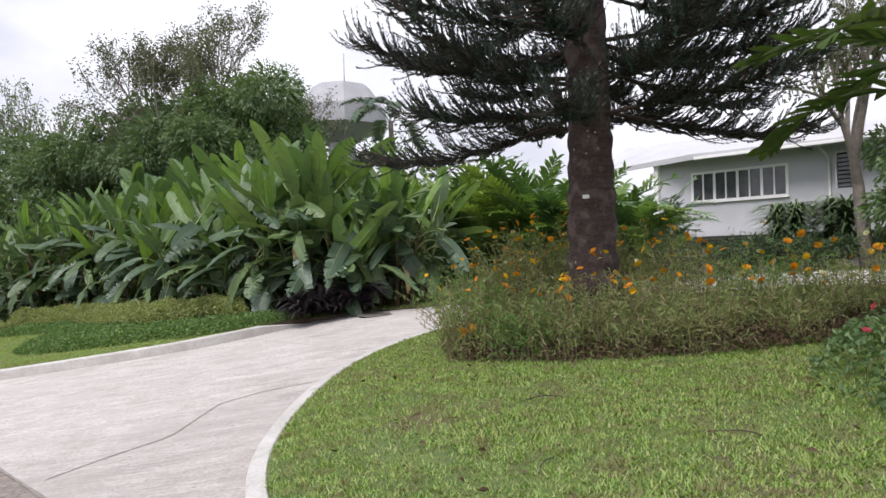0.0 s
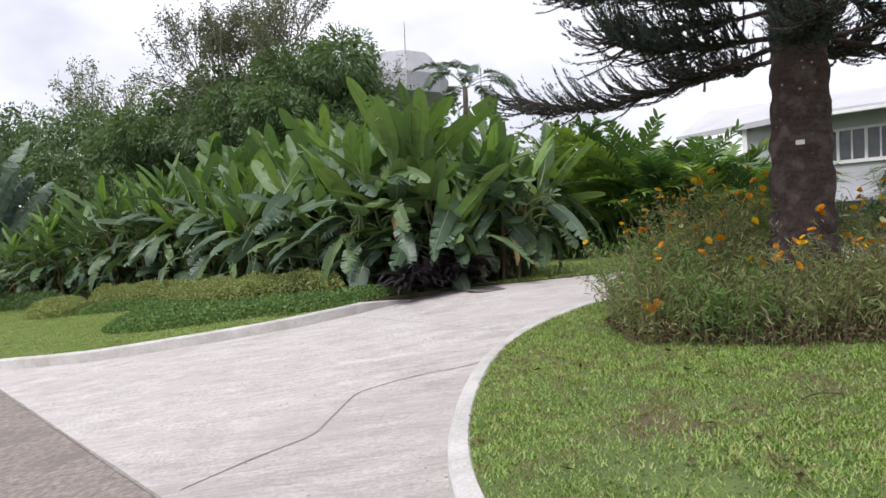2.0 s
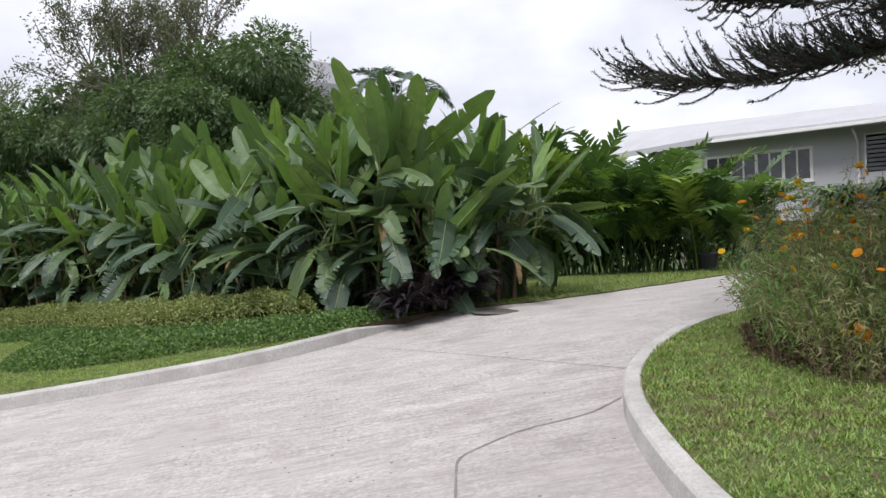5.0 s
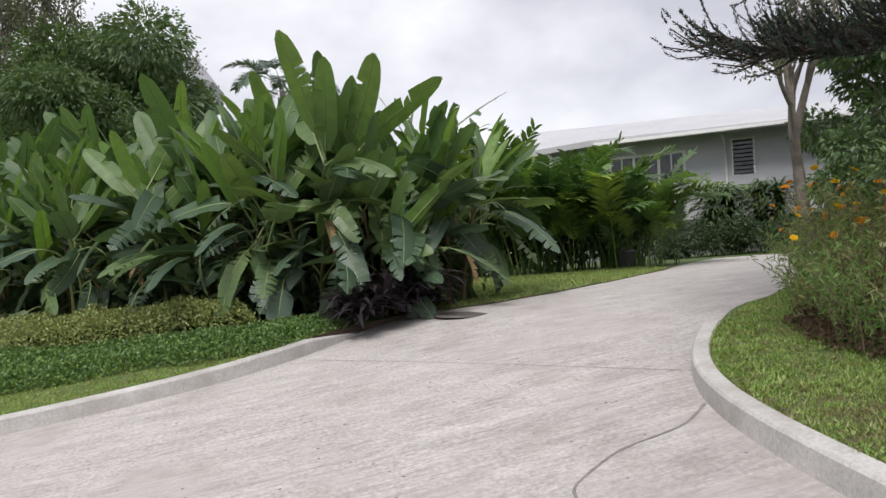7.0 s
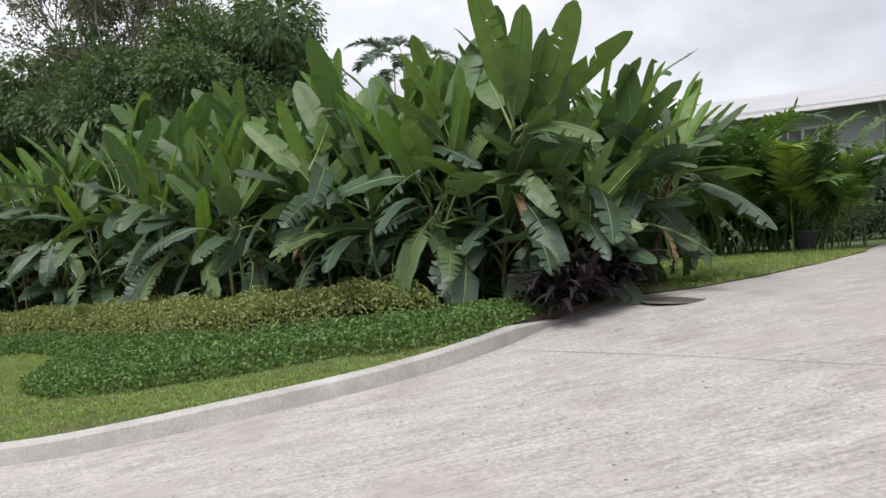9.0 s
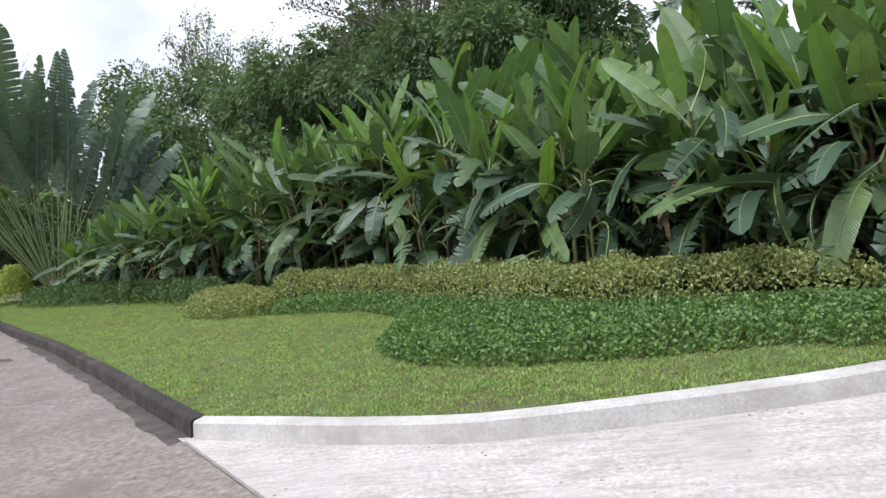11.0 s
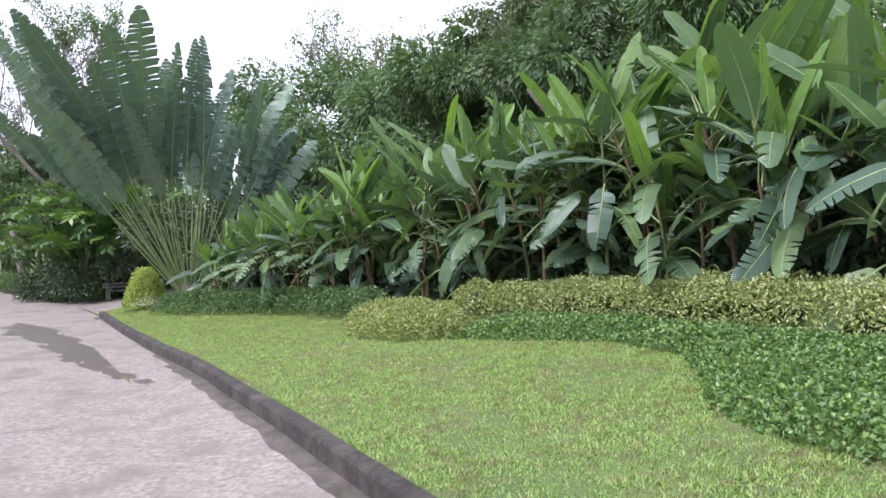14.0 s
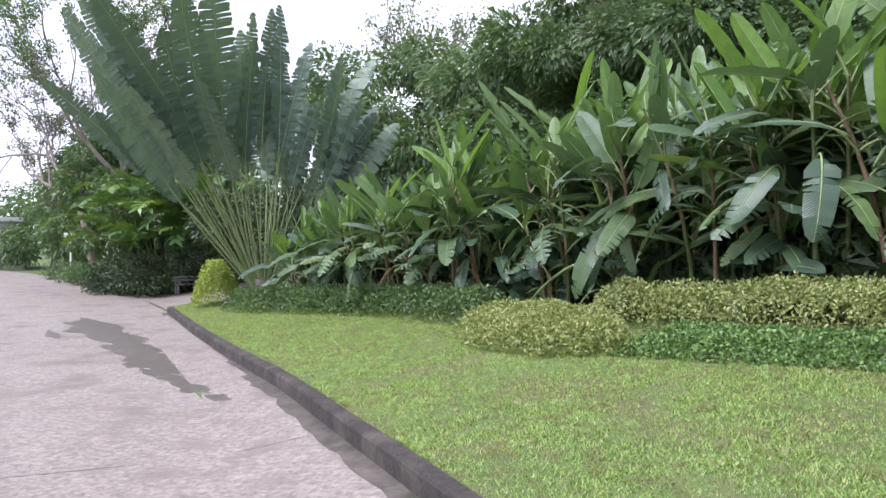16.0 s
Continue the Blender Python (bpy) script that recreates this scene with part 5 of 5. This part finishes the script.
# ---- pine on the lawn ----
def rope(rng, start, way, length, curl, needles, size):
    """A rope-like shoot that curls up, set with needles. Returns tube and needles."""
    k = 6
    pts, p, d = [start], start, unit(way)
    for i in range(k - 1):
        d = unit(d + np.array([0, 0, curl]) * (0.5 + i * 0.35))
        p = p + d * length / (k - 1)
        pts.append(p)
    pts = np.array(pts)
    t = rng.random(needles) * (k - 1)
    i = np.minimum(t.astype(int), k - 2)
    fr = (t - i)[:, None]
    pos = pts[i] * (1 - fr) + pts[i + 1] * fr
    ax = unit(pts[i + 1] - pts[i])
    out = unit(np.cross(ax, rng.normal(0, 1, (needles, 3))))
    tipp = pos + (out * 0.75 + ax * 0.75) * size * rng.uniform(0.7, 1.2, (needles, 1))
    g = unit(np.cross(ax, out)) * 0.0078
    v = np.stack([pos - g, pos + g, tipp], 1).reshape(-1, 3)
    return tube(pts[::2] if k > 5 else pts, np.linspace(0.013, 0.006, 3), 3), (v, np.arange(3 * needles).reshape(-1, 3))


def pine_branch(seed, length, droop):
    rng = np.random.default_rng(seed)
    k = 10
    t = np.linspace(0, 1, k)
    pts = np.c_[0.06 * np.sin(t * 5 + seed), length * t, length * (-droop * t + (droop + 0.02) * t ** 3 + 0.05 * np.sin(t * 3))]
    tubes = [tube(pts, np.linspace(0.036, 0.01, k), 7)]
    fur = []
    for i in range(125):
        q = 0.18 + 0.82 * (i + rng.random()) / 125
        p = np.array([np.interp(q, t, pts[:, j]) for j in range(3)])
        sgn = 1 if i % 2 else -1
        w = np.array([sgn * rng.uniform(0.15, 0.9), rng.uniform(0.6, 1.2), rng.uniform(-0.7, 0.3)])
        tb, nd = rope(rng, p, w, rng.uniform(0.6, 1.05) * (1.15 - 0.35 * q), rng.uniform(0.12, 0.42), 90, 0.046)
        tubes.append(tb)
        fur.append(nd)
    bv, bf = join(tubes)
    nv, nf = join(fur)
    return mesh_np("limb", bv, bf, M["bark"], True), mesh_np("needles", nv, nf, M["needle"])


def pine(s, n):
    root = thing("pine_tree", Matrix.Translation(place(s, n, 0.1)), "tall araucaria pine with dark rope-like foliage and ringed bark", "tree")
    rng = np.random.default_rng(800)
    zs = np.linspace(-0.15, 11.0, 150)
    ring = np.array([0.018 * (1 if int(z / 0.16) % 2 else 0) + 0.02 * noise.noise((0, 0, z * 3)) for z in zs])
    rad = 0.265 - 0.017 * zs + 0.12 * np.exp(-np.maximum(zs, 0) * 3.2) + ring
    pts = np.c_[0.02 * np.sin(zs), -0.0 * zs, zs]
    v, f = tube(pts, np.maximum(rad, 0.03), 22)
    v = v + np.array([[0.012 * noise.noise(Vector(p) * 9), 0.012 * noise.noise(Vector(p) * 9 + Vector((5, 0, 0))), 0] for p in v])
    part("trunk", mesh_np("trunk", v, f, M["bark"], True), root, "dark ringed bark with pale flecks")
    kinds = [pine_branch(810 + i, 2.6 + 0.2 * i, 0.17 + 0.06 * i) for i in range(4)]
    z, whorl = 2.4, 0
    while z < 7.8:
        for j in range(7):
            a = 51.4 * j + whorl * 27 + rng.uniform(-12, 12)
            wood, fur = kinds[rng.integers(4)]
            sc = (1.0 - 0.05 * max(0, z - 3.5) - 0.2 * max(0, 3.2 - z)) * rng.uniform(0.66, 1.12)
            sc = min(sc, 0.72) if z < 3.8 else sc
            r = 0.2
            m = pose(r * math.cos(radians(a)), r * math.sin(radians(a)), z + rng.uniform(-0.12, 0.12), rng.uniform(-8, 10), rng.uniform(-15, 15), a - 90) @ Matrix.Diagonal((sc, sc, sc, 1))
            br = part("branch", wood, root, "", m)
            part("needles", fur, br, "dark green needle-covered shoots")
        z += 0.4 + 0.04 * whorl
        whorl += 1
    bm = bmesh.new()
    box(bm, -0.035, 0.035, -0.004, 0.004, -0.02, 0.02, 0.002)
    d = Vector((-0.35, -0.94, 0)).normalized()
    part("tag", mesh_bm("tag", bm, M["trim_paint"]), root, "small white tag on the bark", Matrix.Translation(d * 0.262 + Vector((0, 0, 1.52))) @ pose(0, 0, 0, 0, 0, -20))
    return root


pine(4.5, 6.5)

# palm whose fronds reach over the lawn
DROOP = [frond_mesh("frond", 1.9, 13, 0.34, 0.095, 1.35, 900 + i, M["dark_frond"], 0.55, 0.45) for i in range(3)]
lp = thing("lawn_palm", Matrix.Translation(place(0.75, 5.75, 0.1)), "small palm with broad drooping dark green leaflets", "palm")
v, f = tube([(0, 0, 0), (0.03, 0, 0.9), (0, 0, 1.75)], [0.07, 0.055, 0.045], 9)
part("trunk", mesh_np("trunk", v, f, M["grey_bark"], True), lp)
for i, a in enumerate((100, 128, 152, 200, 262, 320, 20)):
    part("frond", DROOP[i % 3], lp, "", pose(0, 0, 1.7, (-6, -22, -2, -10, -10, -14, -6)[i], 0, a - 90))


# ---- flower bed under the pine ----
def flower_mesh(name, petals, r, material):
    """Two rings of cupped petals."""
    pieces = []
    for ring, (k, tilt) in enumerate(((1.0, 0.2), (0.68, 0.55))):
        for i in range(petals):
            a = (i + 0.5 * ring) * 2 * np.pi / petals
            d = np.array([np.cos(a), np.sin(a), tilt]) * k
            g = np.array([-np.sin(a), np.cos(a), 0]) * k
            pieces.append((np.array([d * 0.05 * r, d * 0.6 * r + g * 0.42 * r, d * r + g * 0.3 * r, d * 1.04 * r - g * 0.24 * r, d * 0.6 * r - g * 0.42 * r]), np.array([[0, 1, 2, 3, 4]])))
    v, f = join(pieces)
    return mesh_np(name, v, f, material)


BLOOMS = [flower_mesh("flower", 7, 0.034, M["orange_petal"]), flower_mesh("flower", 7, 0.03, M["yellow_petal"]), flower_mesh("flower", 6, 0.026, M["cream_petal"])]


def cosmos(s, n, height, radius, seed, stems=80, feathers=3400):
    """A clump of thin stems with feathery leaves and bright flowers."""
    rng = np.random.default_rng(seed)
    root = thing("cosmos_plant", Matrix.Translation(place(s, n, 0.1)), "feathery cosmos plant with orange and yellow flowers", "flowering plant", "cosmos bed under the pine")
    tubes, tops, mids = [], [], []
    for i in range(stems):
        a, r = rng.uniform(0, 2 * np.pi), radius * np.sqrt(rng.random())
        p = np.array([r * np.cos(a), r * np.sin(a), -0.05])
        h = height * rng.uniform(0.55, 1.05)
        d = np.array([np.cos(a), np.sin(a), 0]) * rng.uniform(0, 0.45) + rng.normal(0, 0.16, 3)
        pts = np.array([p + d * h * q * q + np.array([0, 0, h * q]) for q in (0, 0.35, 0.7, 1.0)])
        tubes.append(tube(pts, [0.005, 0.004, 0.003, 0.002], 3))
        tops.append(pts[-1])
        mids.append(pts)
    v, f = join(tubes)
    part("stalk", mesh_np("stalk", v, f, M["wiry"]), root, "thin brown wiry stalk growth")
    mids = np.array(mids)
    pick = rng.integers(stems, size=feathers)
    t = rng.uniform(0.12, 1.0, feathers) ** 0.8 * 2.999
    i = t.astype(int)
    fr = (t - i)[:, None]
    pos = mids[pick, i] * (1 - fr) + mids[pick, i + 1] * fr + rng.normal(0, 0.035, (feathers, 3))
    v, f = leaf_cloud(pos, rng.normal(0, 1, (feathers, 3)) + [0, 0, 0.5], 0.075, 0.0105, rng, 0.1, 0.15)
    part("foliage", mesh_np("foliage", v, f, M["green_feather" if seed % 4 == 0 else "feather"]), root)
    tops.sort(key=lambda p: -p[2])
    for j in range(rng.integers(9, 15)):
        top = tops[rng.integers(max(1, stems // 4))] + np.array([0, 0, rng.uniform(0.0, 0.05)])
        kind = BLOOMS[rng.choice(3, p=[0.55, 0.33, 0.12])]
        sc = rng.uniform(0.75, 1.25)
        part("flower", kind, root, "", pose(*top, rng.uniform(-60, 60), rng.uniform(-60, 60), rng.uniform(0, 360)) @ Matrix.Diagonal((sc, sc, sc, 1)))
    return root


BED = [(5.95, 6.75, 0.9), (5.85, 7.35, 0.95), (5.8, 6.35, 0.9), (5.8, 7.2, 1.05), (5.65, 5.9, 0.95), (5.5, 6.7, 1.1), (5.2, 5.55, 0.85), (5.2, 6.2, 1.1), (4.6, 5.6, 0.7), (4.1, 5.75, 0.8), (3.6, 5.95, 0.68), (3.1, 6.15, 0.74),
       (5.5, 7.5, 1.1), (5.0, 7.6, 1.0), (4.4, 7.5, 0.95), (3.6, 6.8, 0.9), (3.0, 7.0, 0.85), (2.5, 6.6, 0.62), (2.2, 7.3, 0.7), (1.6, 7.2, 0.56), (1.2, 7.8, 0.55), (0.7, 8.0, 0.52), (5.6, 7.9, 1.0), (5.25, 5.2, 0.35)]
for i, (s, n, h) in enumerate(BED):
    cosmos(s, n, h, 0.42 if h > 0.5 else 0.15, 920 + i, 80 if h > 0.5 else 12, 3400 if h > 0.5 else 300)
BED_POLY = [(6.4, 6.5), (6.05, 5.7), (5.3, 5.15), (4.3, 5.3), (3.3, 5.65), (2.4, 6.1), (1.6, 6.9), (0.8, 7.8), (2.5, 8.2), (5.0, 8.2), (6.2, 7.7)]
mound("flower_bed_litter", BED_POLY, 0.15, 2400, 0.055, "litter", "brown leaf litter and soil in the flower bed", "leaves", 950, wide=0.5)
LOW = [(2.0, 6.2), (1.9, 5.3), (1.2, 4.6), (0.3, 4.2), (-1.0, 4.4), (-1.5, 6.5), (0.2, 7.4), (1.4, 7.0)]
mound("low_shrubs", LOW, 0.3, 900, 0.07, "mid_leaf", "low loose green shrubs beside the flower bed", "shrub", 951, wide=0.5)

# pink blooms among the low shrubs
PINK = flower_mesh("flower", 5, 0.03, M["pink_petal"])
for i, (s, n, h) in enumerate(((1.5, 5.2, 0.42), (0.9, 4.9, 0.38), (1.2, 5.9, 0.45), (0.2, 4.8, 0.36), (1.7, 6.1, 0.4))):
    bl = thing("pink_flower", Matrix.Translation(place(s, n, 0.12)), "small pink flower on a thin stalk", "flower", "pink flowers by the bed")
    v, f = tube([(0, 0, 0), (0.01, 0, h * 0.6), (0.02, 0.01, h)], [0.004, 0.003, 0.002], 4)
    part("stalk", mesh_np("stalk", v, f, M["stem"]), bl)
    part("bloom", PINK, bl, "", pose(0.02, 0.01, h, 30 - 12 * i, 15 * i, 40 * i))

# fallen twigs on the lawn under the pine
for i, (s, n, ln, turn) in enumerate(((3.4, 4.35, 0.42, 20), (2.6, 3.3, 0.5, 75), (4.9, 3.9, 0.3, 120), (1.9, 4.1, 0.35, 150))):
    k = np.linspace(0, 1, 6)
    v, f = tube(np.c_[ln * (k - 0.5), 0.04 * np.sin(3 * k + i), 0.012 * np.sin(5 * k)], np.linspace(0.005, 0.002, 6), 5)
    slope = Matrix.Translation(place(s, n, 0.185)) @ pose(0, 0, 0, 4.5, 0, turn)
    thing("fallen_twig", slope, "thin brown fallen twig lying on the lawn", "twig", "twigs on the lawn", data=mesh_np("fallen_twig", v, f, M["bark"], True))
rngd = np.random.default_rng(15)
q = scatter([(1.0, 2.2), (4.6, 2.9), (6.4, 4.9), (4.5, 5.1), (1.8, 5.4), (-0.5, 4.0)], 3.5, rngd)
v, f = leaf_cloud(on_land(q, lawn_off(q[:, 1]) + 0.03), rngd.normal(0, 1, (len(q), 3)) * [1, 1, 0.12], 0.07, 0.035, rngd, 0.15, 0.05)
tagged(new("fallen_leaves", mesh_np("fallen_leaves", v, f, M["litter"])), "scattered brown fallen leaves on the lawn", "leaves", kind="stuff")
